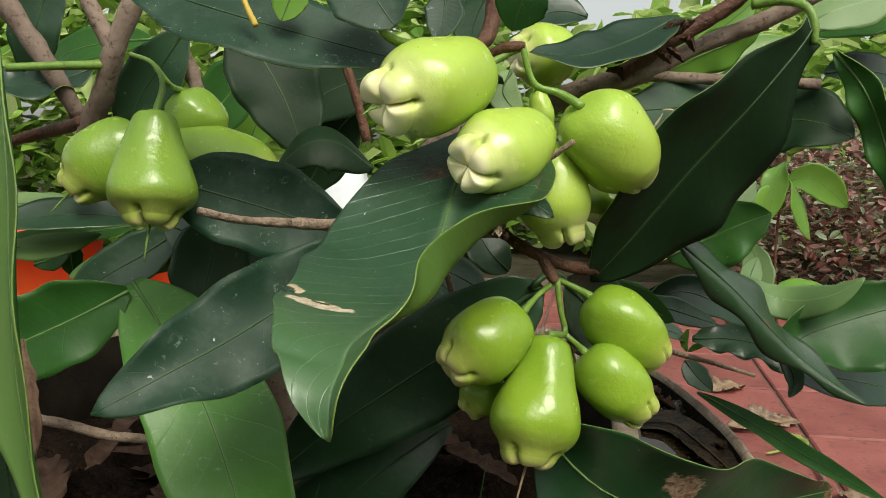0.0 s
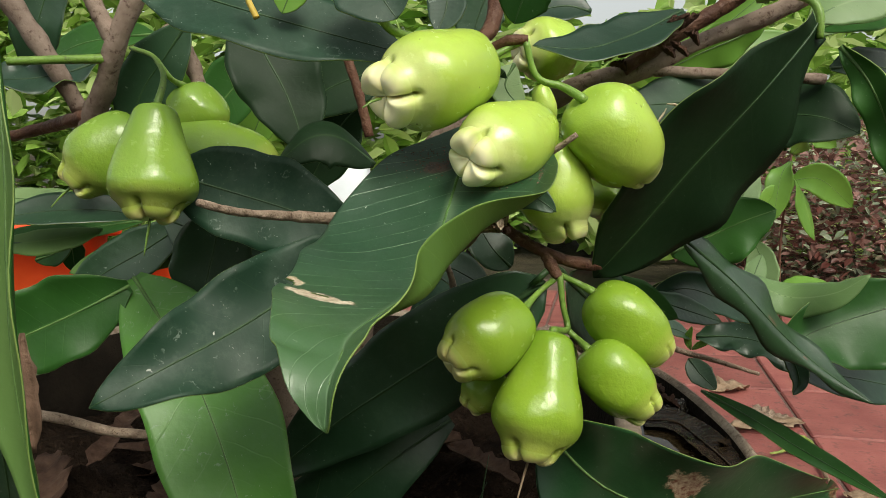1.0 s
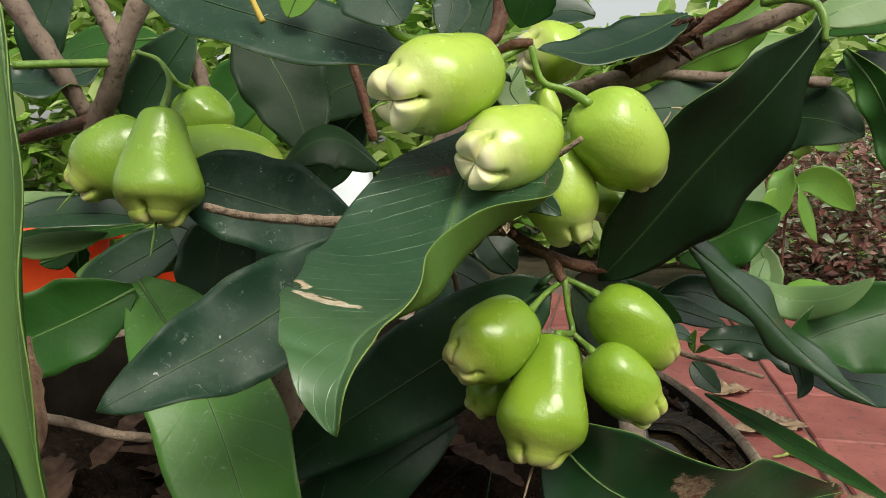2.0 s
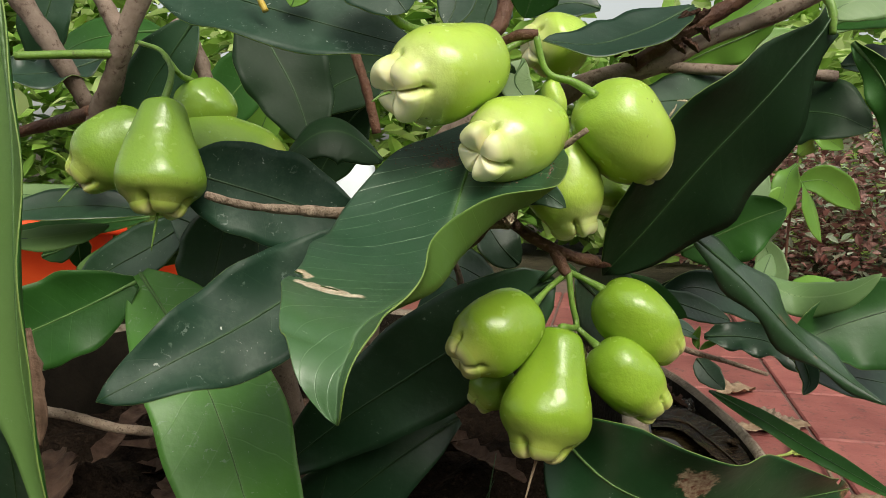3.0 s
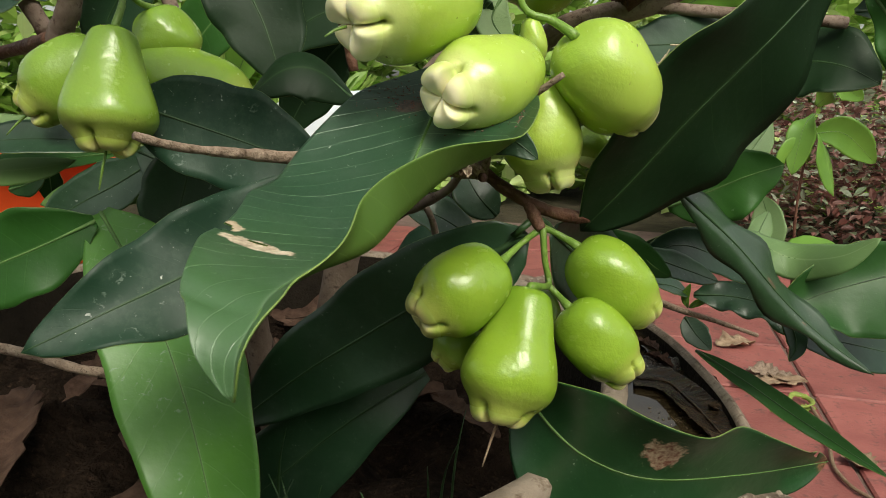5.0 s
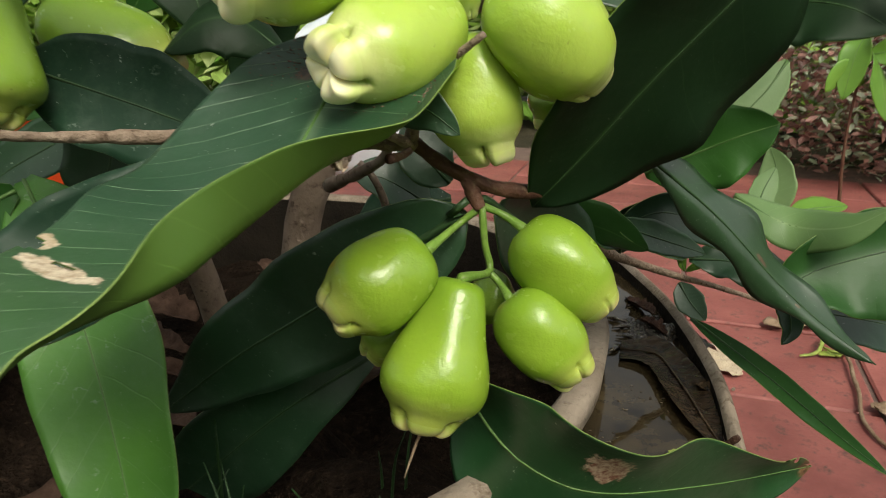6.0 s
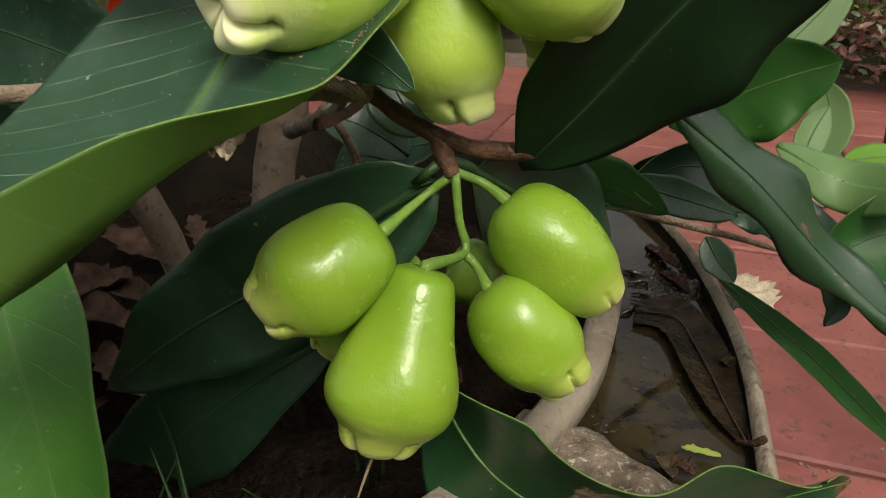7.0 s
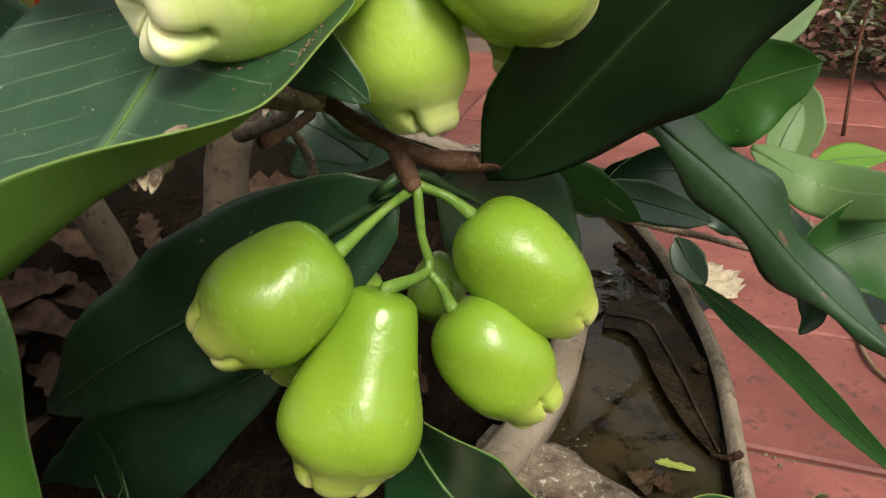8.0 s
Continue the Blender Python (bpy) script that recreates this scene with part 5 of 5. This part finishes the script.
def disc(cx, cy, a, b, z, n=48, rings=10, rough=0.0, seed=0):
    bm = bmesh.new()
    rows = [[bm.verts.new((cx, cy, z))]]
    for r in range(1, rings + 1):
        row = []
        for i in range(n):
            th = 2 * math.pi * i / n
            x, y = cx + a * r / rings * math.cos(th), cy + b * r / rings * math.sin(th)
            row.append(bm.verts.new((x, y, z + rough * noise.fractal(Vector((x * 14, y * 14, seed)), 0.8, 2.0, 4))))
        rows.append(row)
    for i in range(n):
        bm.faces.new((rows[0][0], rows[1][i], rows[1][(i + 1) % n]))
    for p, q in zip(rows[1:], rows[2:]):
        for i in range(n):
            bm.faces.new((p[i], q[i], q[(i + 1) % n], p[(i + 1) % n]))
    return bm


pot = new("planter")
tagged(pot, "large weathered round cement planter full of dark soil", "planter")
PX, PY, PA, PB = -0.13, 0.508, 0.265, 0.29
ring_wall("wall", PX, PY, PA, PB, GROUND, 0.577, 0.012, [CLAY, GRIME_SHADE], 0.90, lip=0.004, parent=pot)
part("soil", disc(PX, PY, 0.245, 0.27, 0.505, rough=0.03), SOIL, pot, "dark crumbly soil")

basin = new("water_basin")
tagged(basin, "worn cement basin of muddy water built against the planter", "basin")
BX, BY, BA, BB, B0, B1 = -0.12, 0.478, 0.318, 0.45, -0.37, 0.60
ring_wall("wall", BX, BY, BA, BB, GROUND, 0.567, 0.0075, [CLAY, GRIME_SHADE], 0.97, start=B0, end=B1, parent=basin, n=60)


def planter_x(y, z):
    k = 0.90 + 0.10 * (z - GROUND) / (0.577 - GROUND)
    u = (y - PY) / (PB * k)
    return PX + PA * k * math.sqrt(max(0.0, 1 - u * u))


def basin_sheet(z, rough, n=60, m=24, seed=0, inset=0.004):
    """A level sheet between the planter's wall and the basin's."""
    bm = bmesh.new()
    rows = []
    for i in range(n + 1):
        th = B0 + 0.01 + (B1 - B0 - 0.02) * i / n
        y = BY + (BB - 0.006) * math.sin(th)
        x1 = BX + (BA - inset) * math.cos(th)
        x0 = min(planter_x(y, z) - 0.004, x1 - 0.01)
        rows.append([bm.verts.new((x0 + (x1 - x0) * j / m, y, z + rough * noise.fractal(Vector(((x0 + (x1 - x0) * j / m) * 25, y * 25, seed)), 0.8, 2.0, 4))) for j in range(m + 1)])
    for p, q in zip(rows, rows[1:]):
        for j in range(m):
            bm.faces.new((p[j], p[j + 1], q[j + 1], q[j]))
    return bm


part("mud", basin_sheet(0.5465, 0.006, seed=4), MUD, basin, "dark mud under the water")
part("water", basin_sheet(0.5545, 0.0004, seed=9), WATER, basin, "muddy still water")


def slab(points, wide, z0, z1, seed, steps=22):
    """A rough low wall along a line."""
    bm = bmesh.new()
    rows = []
    line = spline(points, steps)
    for i, p in enumerate(line):
        tan = (line[min(i + 1, steps)] - line[max(i - 1, 0)]).normalized()
        s = tan.cross(Vector((0, 0, 1)))
        row = []
        for k, (d, z) in enumerate(((-1, z0), (-1, z1 - 0.004), (-0.7, z1), (0, z1 + 0.002), (0.7, z1), (1, z1 - 0.004), (1, z0))):
            q = p + s * (d * wide / 2)
            q.z = z
            if k not in (0, 6):
                q += Vector([noise.noise(Vector((q.x * 90 + c * 7, q.y * 90, q.z * 90 + seed))) * 0.004 for c in range(3)])
            row.append(bm.verts.new(q))
        rows.append(row)
    for p, q in zip(rows, rows[1:]):
        for k in range(6):
            bm.faces.new((p[k], p[k + 1], q[k + 1], q[k]))
        bm.faces.new((p[6], p[0], q[0], q[6]))
    bm.faces.new(rows[0])
    bm.faces.new(rows[-1][::-1])
    return bm


part("end_wall", slab([(0.080, 0.366, 0), (0.110, 0.353, 0), (0.132, 0.333, 0), (0.155, 0.316, 0), (0.184, 0.305, 0)], 0.03, GROUND, 0.566, 2), CRUST, basin, "crumbling cement end wall")
part("end_wall", slab([(0.02, 0.74, 0), (0.08, 0.735, 0), (0.145, 0.73, 0)], 0.02, GROUND, 0.566, 5), CRUST, basin, "crusted cement end wall")

# ---- paving ----
paving = new("paving")
tagged(paving, "red cement paving tiles with dirty joints", "paving", kind="structure")
bed = bmesh.new()
bmesh.ops.create_grid(bed, x_segments=1, y_segments=1, size=1.15, matrix=pose(0.55, 1.55, GROUND - 0.006, 0, 0, -13.5))
part("mortar", bed, JOINT, paving, smooth=False)

# ---- the garden behind ----
def leaf_cloud(name, spots, size, mats, label, category, seed=0, flat=0.5):
    """Many small folded leaves about the given (centre, radius, count) spots, in one mesh."""
    rnd = random.Random(seed)
    vs, fs, ks = [], [], []
    for (cx, cy, cz), (rx, ry, rz), count in spots:
        for _ in range(count):
            d = Vector((rnd.gauss(0, 1), rnd.gauss(0, 1), rnd.gauss(0, 1))).normalized() * rnd.random() ** 0.4
            c = Vector((cx + d.x * rx, cy + d.y * ry, cz + d.z * rz))
            if c.z < GROUND:
                continue
            t = Vector((rnd.gauss(0, 1), rnd.gauss(0, 1), rnd.gauss(0, flat))).normalized()
            s = t.cross(Vector((rnd.gauss(0, 0.5), rnd.gauss(0, 0.5), 1))).normalized()
            u = s.cross(t)
            l = size * rnd.uniform(0.6, 1.3)
            w = l * rnd.uniform(0.2, 0.3)
            k = len(vs)
            vs += [c - t * l / 2, c - t * l * 0.1 + s * w + u * w * 0.4, c + t * l * 0.25 + s * w * 0.8 + u * w * 0.3, c + t * l / 2, c + t * l * 0.25 - s * w * 0.8 + u * w * 0.3, c - t * l * 0.1 - s * w + u * w * 0.4, c]
            fs += [(k, k + 1, k + 6), (k + 1, k + 2, k + 6), (k + 2, k + 3, k + 6), (k + 3, k + 4, k + 6), (k + 4, k + 5, k + 6), (k + 5, k, k + 6)]
            ks += [rnd.randrange(len(mats))] * 6
    me = bpy.data.meshes.new(name)
    me.from_pydata([tuple(v) for v in vs], [], fs)
    for m in mats:
        me.materials.append(m)
    me.polygons.foreach_set("material_index", ks)
    return tagged(new(name, me), label, category, kind="stuff")


def plain_leaf(name, a, b, rough=0.45, glow=0.25):
    m, t, bs = material(name, rough, 0.4)
    isl = t.nodes.new("ShaderNodeNewGeometry").outputs["Random Per Island"]
    col = ramp(t, isl, ((0.0, a), (1.0, b)))
    t.links.new(col, bs.inputs["Base Color"])
    tr = node(t, "BsdfTranslucent")
    t.links.new(col, tr.inputs[0])
    mix = node(t, "MixShader", Fac=glow)
    t.links.new(bs.outputs[0], mix.inputs[1])
    t.links.new(tr.outputs[0], mix.inputs[2])
    t.links.new(mix.outputs[0], t.nodes["Material Output"].inputs[0])
    return m


BUSH_RED = plain_leaf("maroon_leaf", (0.13, 0.062, 0.052), (0.37, 0.20, 0.165))
BUSH_GREEN = plain_leaf("dull_leaf", (0.16, 0.22, 0.12), (0.50, 0.56, 0.42))
HEDGE_A = plain_leaf("hedge_leaf", (0.10, 0.22, 0.03), (0.32, 0.50, 0.10), 0.4, 0.4)
HEDGE_LIT = plain_leaf("sunlit_leaf", (0.32, 0.48, 0.10), (0.66, 0.76, 0.36), 0.35, 0.4)
leaf_cloud("bush", [((1.55, 2.45, 0.55), (0.85, 0.45, 0.33), 12000)], 0.033, [BUSH_RED, BUSH_RED, BUSH_GREEN], "low bush of small maroon and dull green leaves", "bush", 1)
leaf_cloud("shrubs", [((x, -1.5 - 0.2 * math.sin(x * 2.3), z), (0.5, 0.3, 0.45), 420) for x in (-2.4, -1.8, -1.2, -0.6, 0, 0.6, 1.2, 1.8, 2.4) for z in (0.5, 1.1)], 0.13, [HEDGE_A], "unseen green shrubs behind the camera, added to cut front light", "shrubs", 4)
leaf_cloud("hedge", [((x, 3.6 + 0.3 * math.sin(x * 3), z), (0.6, 0.4, 0.5), 700) for x in (-3, -2.4, -1.8, -1.2, -0.6, 0, 0.6, 1.2, 1.8, 2.4, 3.0) for z in (0.45, 0.95)] + [((x, 3.9, 1.45), (0.5, 0.3, 0.35), 420) for x in (-3.2, -2.6, -2.0, -1.4, -0.8, -0.2, 0.3)] + [((x, 3.9, z), (0.45, 0.3, 0.3), 300) for x, z in ((1.6, 1.25), (2.1, 1.55), (2.8, 1.4))], 0.13, [HEDGE_A, HEDGE_LIT], "bright green garden hedge", "hedge", 2)

leaf_cloud("shade_crown", [((-0.15, 0.85, 1.25), (0.8, 0.4, 0.16), 170)], 0.17, [plain_leaf("crown_leaf", (0.015, 0.05, 0.02), (0.03, 0.09, 0.03), 0.3, 0.08)], "unseen dark leaves overhead, added to shade the tree", "leaves", 3).parent = TREE

def tub(x, y, tall, wide):
    """A round plastic tub with a rolled rim and two handles."""
    t = new("tub")
    t.location = (x, y, GROUND)
    bm = bmesh.new()
    prof = ((0.0, 0.0), (0.78, 0.0), (0.80, 0.02), (0.90, 0.5), (1.0, 0.97), (1.05, 0.98), (1.06, 1.0), (0.98, 1.0), (0.88, 0.5), (0.78, 0.03), (0.0, 0.03))
    rows = [[bm.verts.new((wide * r * math.cos(a), wide * r * math.sin(a), tall * z)) for a in (2 * math.pi * k / 40 for k in range(40))] for r, z in prof[1:-1]]
    for p, q in zip(rows, rows[1:]):
        for k in range(40):
            bm.faces.new((p[k], p[(k + 1) % 40], q[(k + 1) % 40], q[k]))
    bm.faces.new(rows[0][::-1])
    bm.faces.new(rows[-1])
    part("body", bm, RED, t)
    for sgn in (-1, 1):
        part("handle", tube([(sgn * wide * 1.03, -0.06, tall * 0.97), (sgn * wide * 1.16, 0, tall * 0.95), (sgn * wide * 1.03, 0.06, tall * 0.97)], [0.012, 0.012, 0.012], 8, 10), RED, t)
    return tagged(t, "orange red plastic tub standing on the ground", "tub", "plastic tubs")


tub(-1.10, 1.95, 0.29, 0.24)
tub(-0.66, 2.10, 0.24, 0.18)

sack = bmesh.new()
bmesh.ops.create_uvsphere(sack, u_segments=36, v_segments=24, radius=1.0)
for v in sack.verts:
    d = v.co.copy()
    k = 1 + 0.10 * noise.fractal(d * 1.7, 0.8, 2.0, 4)
    v.co = Vector((math.copysign(abs(d.x) ** 0.7, d.x) * 0.19, math.copysign(abs(d.y) ** 0.7, d.y) * 0.13, math.copysign(abs(d.z) ** 0.75, d.z) * 0.24)) * k
    v.co.z = max(v.co.z, -0.235)
ob = part("sack", sack, WHITE)
ob.location = (-0.34, 2.3, GROUND + 0.235)
tagged(ob, "white plastic sack standing on the ground", "sack")

# ---- litter ----
litter = [((0.3898, 1.1063, 0.2760), (0.4152, 1.0170, 0.2760), 0.032, TORN, "yellowish dry leaf on the paving"), ((0.5584, 1.0945, 0.2760), (0.6076, 1.1084, 0.2760), 0.012, YELLOWED, "curled yellow green leaf on the paving"), ((0.5539, 1.3991, 0.2760), (0.6290, 1.4241, 0.2760), 0.03, DRY, "brown dry leaf on the paving"), ((0.5614, 1.2690, 0.2760), (0.6221, 1.2229, 0.2760), 0.03, TWIG, "brown dry leaf on the paving"), ((0.5108, 1.1963, 0.2760), (0.6448, 1.2199, 0.2760), 0.025, DRY, "brown dry leaf on the paving"), ((0.5774, 0.9524, 0.2760), (0.5838, 0.9075, 0.2760), 0.02, DRY, "crumpled dry leaf on the paving")]
for i, (p, q, w, m, words) in enumerate(litter):
    ob = scrap("dry_leaf", p, q, w, m, None, "", 60 + i, 0.3, face=(0, 0, 1))
    low_z = min(v.co.z for v in ob.data.vertices)
    ob.location.z = GROUND + 0.001 - low_z
    tagged(ob, words, "dead leaf", "litter on the paving")
tendril = part("dry_tendril", tube([(0.5980, 1.1100, 0.2770), (0.5860, 1.0600, 0.2790), (0.5740, 1.0210, 0.2760), (0.5600, 0.9720, 0.2765), (0.5390, 0.9190, 0.2750), (0.5320, 0.8790, 0.2762), (0.5360, 0.8480, 0.2750), (0.56, 0.80, 0.2755)], [0.0022, 0.003, 0.0032, 0.003, 0.0026, 0.002], 7, 40, 0.12, 6), DRY)
tagged(tendril, "dry twisted tan stem lying on the paving", "stem")
curl = part("curled_stem", tube([(0.5250, 1.0850, 0.2760), (0.5450, 1.0900, 0.2770), (0.5590, 1.1000, 0.2800), (0.5800, 1.1350, 0.2830), (0.6000, 1.1400, 0.2800), (0.6050, 1.1150, 0.2780), (0.5800, 1.1000, 0.2770), (0.5650, 1.1200, 0.2800)], [0.002, 0.003, 0.004, 0.005, 0.005, 0.004, 0.002], 7, 40, 0.15, 7, 0.5), YELLOWED)
tagged(curl, "curled yellow green stem lying on the paving", "stem")
rnd = random.Random(8)
pebble = bmesh.new()
bmesh.ops.create_icosphere(pebble, subdivisions=2, radius=1.0)
for v in pebble.verts:
    v.co *= 1 + 0.25 * noise.noise(v.co * 1.5)
pebble_mesh = mesh_of(pebble, "pebble")
pebble_mesh.materials.append(CLAY)
for p in ((0.3682, 0.7503, 0.2720), (0.4502, 0.7439, 0.2720), (0.3987, 0.9808, 0.2720), (0.3625, 0.7136, 0.2720), (0.3694, 0.7104, 0.2720), (0.3865, 0.7067, 0.2720), (0.3725, 0.7005, 0.2720), (0.5103, 0.9825, 0.2720), (0.4729, 1.1546, 0.2720)):
    o = new("pebble", pebble_mesh)
    r = rnd.uniform(0.0014, 0.0032)
    o.location, o.scale, o.rotation_euler = (p[0], p[1], GROUND + r * 0.5), (r, r * rnd.uniform(0.7, 1.2), r * 0.7), (0, 0, rnd.uniform(0, 6))
    tagged(o, "small pale pebble on the red paving", "pebble", "pebbles on the paving")

# dead leaves and grass in the planter
rnd = random.Random(21)
for i in range(26):
    a, r = rnd.uniform(0, 6.28), rnd.uniform(0.2, 0.9)
    p = Vector((PX + 0.22 * r * math.cos(a), PY + 0.24 * r * math.sin(a), 0.518 + rnd.uniform(0, 0.02)))
    d = Vector((rnd.uniform(-1, 1), rnd.uniform(-1, 1), rnd.uniform(-0.15, 0.15))).normalized() * rnd.uniform(0.03, 0.06)
    if p.y < PY - 0.06 and p.x > PX:
        continue
    scrap("dead_leaf", p - d, p + d, rnd.uniform(0.008, 0.016), DEAD, pot, "brown dead leaf on the soil", 100 + i, 0.6)
for i in range(16):
    x, y = PX + 0.10 + rnd.uniform(-0.05, 0.09), PY - 0.17 + rnd.uniform(-0.04, 0.05)
    h = rnd.uniform(0.04, 0.085)
    lean = Vector((rnd.uniform(-0.03, 0.03), rnd.uniform(-0.03, 0.02), 0))
    part("grass_blade", tube([(x, y, 0.50), Vector((x, y, 0.50 + h * 0.6)) + lean * 0.3, Vector((x, y, 0.50 + h)) + lean], [0.0012, 0.0011, 0.0003], 5, 8, flat=0.3), GRASS, pot, "thin grass blade")

# what lies in the basin
GLINT_FROTH = mottled("glint_froth", (0.03, 0.022, 0.014), (0.09, 0.075, 0.055), 200, 0.08, 900, 0.5, 0.001, 0.6)
for spot, wide_ in (((0.1790, 0.4425, 0.5560), 0.012), ((0.1872, 0.4320, 0.5560), 0.010), ((0.1505, 0.4232, 0.5560), 0.014), ((0.1769, 0.5512, 0.5560), 0.02), ((0.1577, 0.5120, 0.5560), 0.016), ((0.1223, 0.3823, 0.5560), 0.008), ((0.1565, 0.3491, 0.5560), 0.014)):
    froth = bmesh.new()
    rnd = random.Random(int(spot[0] * 9000))
    for k in range(22):
        r = rnd.uniform(0.0002, 0.0006)
        bmesh.ops.create_icosphere(froth, subdivisions=2, radius=1, matrix=Matrix.Translation((spot[0] + rnd.gauss(0, wide_ * 0.5), spot[1] + rnd.gauss(0, wide_ * 0.5), spot[2] - 0.0012)) @ Matrix.Diagonal((r * rnd.uniform(0.8, 2.4), r, r * 0.7, 1)))
    tagged(part("froth", froth, GLINT_FROTH), "tiny glossy beads added to glint on muddy water", "froth", "froth in the basin", kind="stuff")
SLICK = mottled("slick_mud", (0.010, 0.007, 0.004), (0.045, 0.032, 0.02), 60, 0.10, 140, 1.0, 0.006, 0.9, (0.10, 0.085, 0.065))
slick = bmesh.new()
mound = (0.1764, 0.5233, 0.5560)
bmesh.ops.create_grid(slick, x_segments=40, y_segments=40, size=0.03, matrix=Matrix.Translation(mound) @ Matrix.Rotation(0.5, 4, "Z"))
for v in slick.verts:
    d = (v.co - Vector(mound)).length / 0.03
    v.co.z += 0.0045 * noise.fractal(Vector((v.co.x * 70, v.co.y * 70, 3)), 0.7, 2.1, 4) + 0.0015 - 0.006 * d * d
part("slick_mud", slick, SLICK, basin, "slick wet mud that glints in the light")
GLOSS = mottled("wet_gloss", (0.012, 0.008, 0.005), (0.05, 0.036, 0.022), 90, 0.07, 300, 0.15, 0.001, 1.0)
rnd = random.Random(77)
for k in range(26):
    x, y = rnd.uniform(0.122, 0.188), rnd.uniform(0.478, 0.60)
    if x > BX + (BA - 0.02) * math.sqrt(1 - ((y - BY) / BB) ** 2):
        continue
    a, l, r = rnd.gauss(0, 0.5), rnd.uniform(0.006, 0.016), rnd.uniform(0.0009, 0.0024)
    d = Vector((math.cos(a), math.sin(a), 0)) * l / 2
    p = Vector((x, y, 0.5555))
    part("wet_curl", tube([p - d, p + Vector((0, rnd.uniform(-0.002, 0.002), r * 0.5)), p + d], [r * 0.3, r, r * 0.4], 8, 10, 0.25, k), GLOSS, basin, "wet curl of rotten leaf added to glint in the basin")
for k in range(5):
    ys = [0.395 + 0.018 * k + 0.006 * q for q in range(3)]
    part("wet_line", tube([(planter_x(y, 0.5545) + 0.0012 + 0.0006 * math.sin(900 * y), y, 0.5552) for y in ys], [0.0003, 0.0008, 0.0004], 7, 8, 0.2, k), GLOSS, basin, "glossy thread added to glint where the water meets the wall")
root = part("pale_root", tube([(0.1864, 0.4134, 0.5580), (0.1863, 0.3986, 0.5580), (0.1828, 0.3823, 0.5580), (0.1809, 0.3667, 0.5600)], [0.0006, 0.0008, 0.0006, 0.0009], 6, 14), TWIG)
tagged(root, "thin pale root along the basin's edge", "root")
sunk = bmesh.new()
line_a = spline([(0.1439, 0.4724, 0.5560), (0.1582, 0.4626, 0.5560), (0.1627, 0.4227, 0.5560), (0.1685, 0.3935, 0.5560), (0.1772, 0.3740, 0.5560)], 40)
line_b = spline([(0.1494, 0.4977, 0.5560), (0.1750, 0.5006, 0.5560), (0.1869, 0.4550, 0.5560), (0.1863, 0.4120, 0.5560), (0.1821, 0.3781, 0.5560)], 40)
rows_ = []
for i, (p, q) in enumerate(zip(line_a, line_b)):
    s = i / 40
    rows_.append([sunk.verts.new(p.lerp(q, j / 12) + Vector((0, 0, 0.0015 + 0.0035 * (abs(2 * j / 12 - 1) ** 2) * math.sin(math.pi * s) + 0.001 * noise.noise(Vector((i * 0.4, j * 0.5, 2)))))) for j in range(13)])
for p, q in zip(rows_, rows_[1:]):
    for j in range(12):
        sunk.faces.new((p[j], p[j + 1], q[j + 1], q[j]))
bmesh.ops.solidify(sunk, geom=sunk.faces[:], thickness=0.0008)
soaked = tagged(part("soaked_leaf", sunk, SOAKED), "large soaked brown leaf lying in muddy water", "dead leaf")
part("midrib", tube([p.lerp(q, 0.5) + Vector((0, 0, 0.0022)) for p, q in zip(line_a[::8], line_b[::8])], [0.0006, 0.0009, 0.0006], 6, 24), SOAKED, soaked, "dark midrib of the soaked leaf")
ob = scrap("yellow_leaf", (0.1517, 0.3685, 0.5580), (0.1673, 0.3654, 0.5580), 0.0022, YELLOWED, None, "", 71, 0.4, face=(0, 0, 1))
tagged(ob, "narrow yellow green leaf floating on water", "dead leaf")
for i, (p, q) in enumerate((((0.1485, 0.3567, 0.5580), (0.1543, 0.3526, 0.5580)), ((0.1428, 0.3627, 0.5580), (0.1452, 0.3500, 0.5580)), ((0.1667, 0.5307, 0.5580), (0.1814, 0.5111, 0.5580)), ((0.1825, 0.4372, 0.5590), (0.1879, 0.4306, 0.5590)), ((0.1670, 0.5817, 0.5570), (0.1786, 0.5416, 0.5570)))):
    tagged(scrap("wet_debris", p, q, 0.005, (WITHER, SOAKED)[i % 2], None, "", 80 + i, 0.8, face=(0, 0, 1)), "wet brown plant debris in the basin", "debris", "debris in the basin")
part("twig_stub", tube([(0.1721, 0.3652, 0.5660), (0.1765, 0.3593, 0.5700), (0.1795, 0.3563, 0.5750)], [0.0008, 0.0013, 0.0016], 7, 8, 0.2, 3), WITHER)
tagged(bpy.data.objects["twig_stub"], "dark twig stub lying on the basin's rim", "twig")

# ---- paving tiles ----
tile = bmesh.new()
bmesh.ops.create_cube(tile, size=1.0, matrix=Matrix.Diagonal((0.243, 0.243, 0.03, 1)))
bmesh.ops.bevel(tile, geom=tile.edges[:], offset=0.003, segments=1, affect="EDGES")
tile_mesh = mesh_of(tile, "tile")
tile_mesh.materials.append(TILE)
rnd = random.Random(5)
for i in range(-5, 7):
    for j in range(-1, 8):
        at_ = pose(0.342, 0.725, GROUND - 0.015, 0, 0, -13.5) @ pose(0.25 * (i - 0.5) + 0.178, 0.25 * (j - 0.5), 0)
        if at_.translation.y < 0.50:
            continue
        p = new("tile", tile_mesh)
        p.parent = paving
        p.matrix_basis = pose(0.342, 0.725, GROUND - 0.015, 0, 0, -13.5) @ pose(0.25 * (i - 0.5) + 0.178, 0.25 * (j - 0.5), rnd.uniform(-0.0015, 0.0015), rnd.uniform(-0.3, 0.3), rnd.uniform(-0.3, 0.3), rnd.choice((0, 90, 180, 270)))
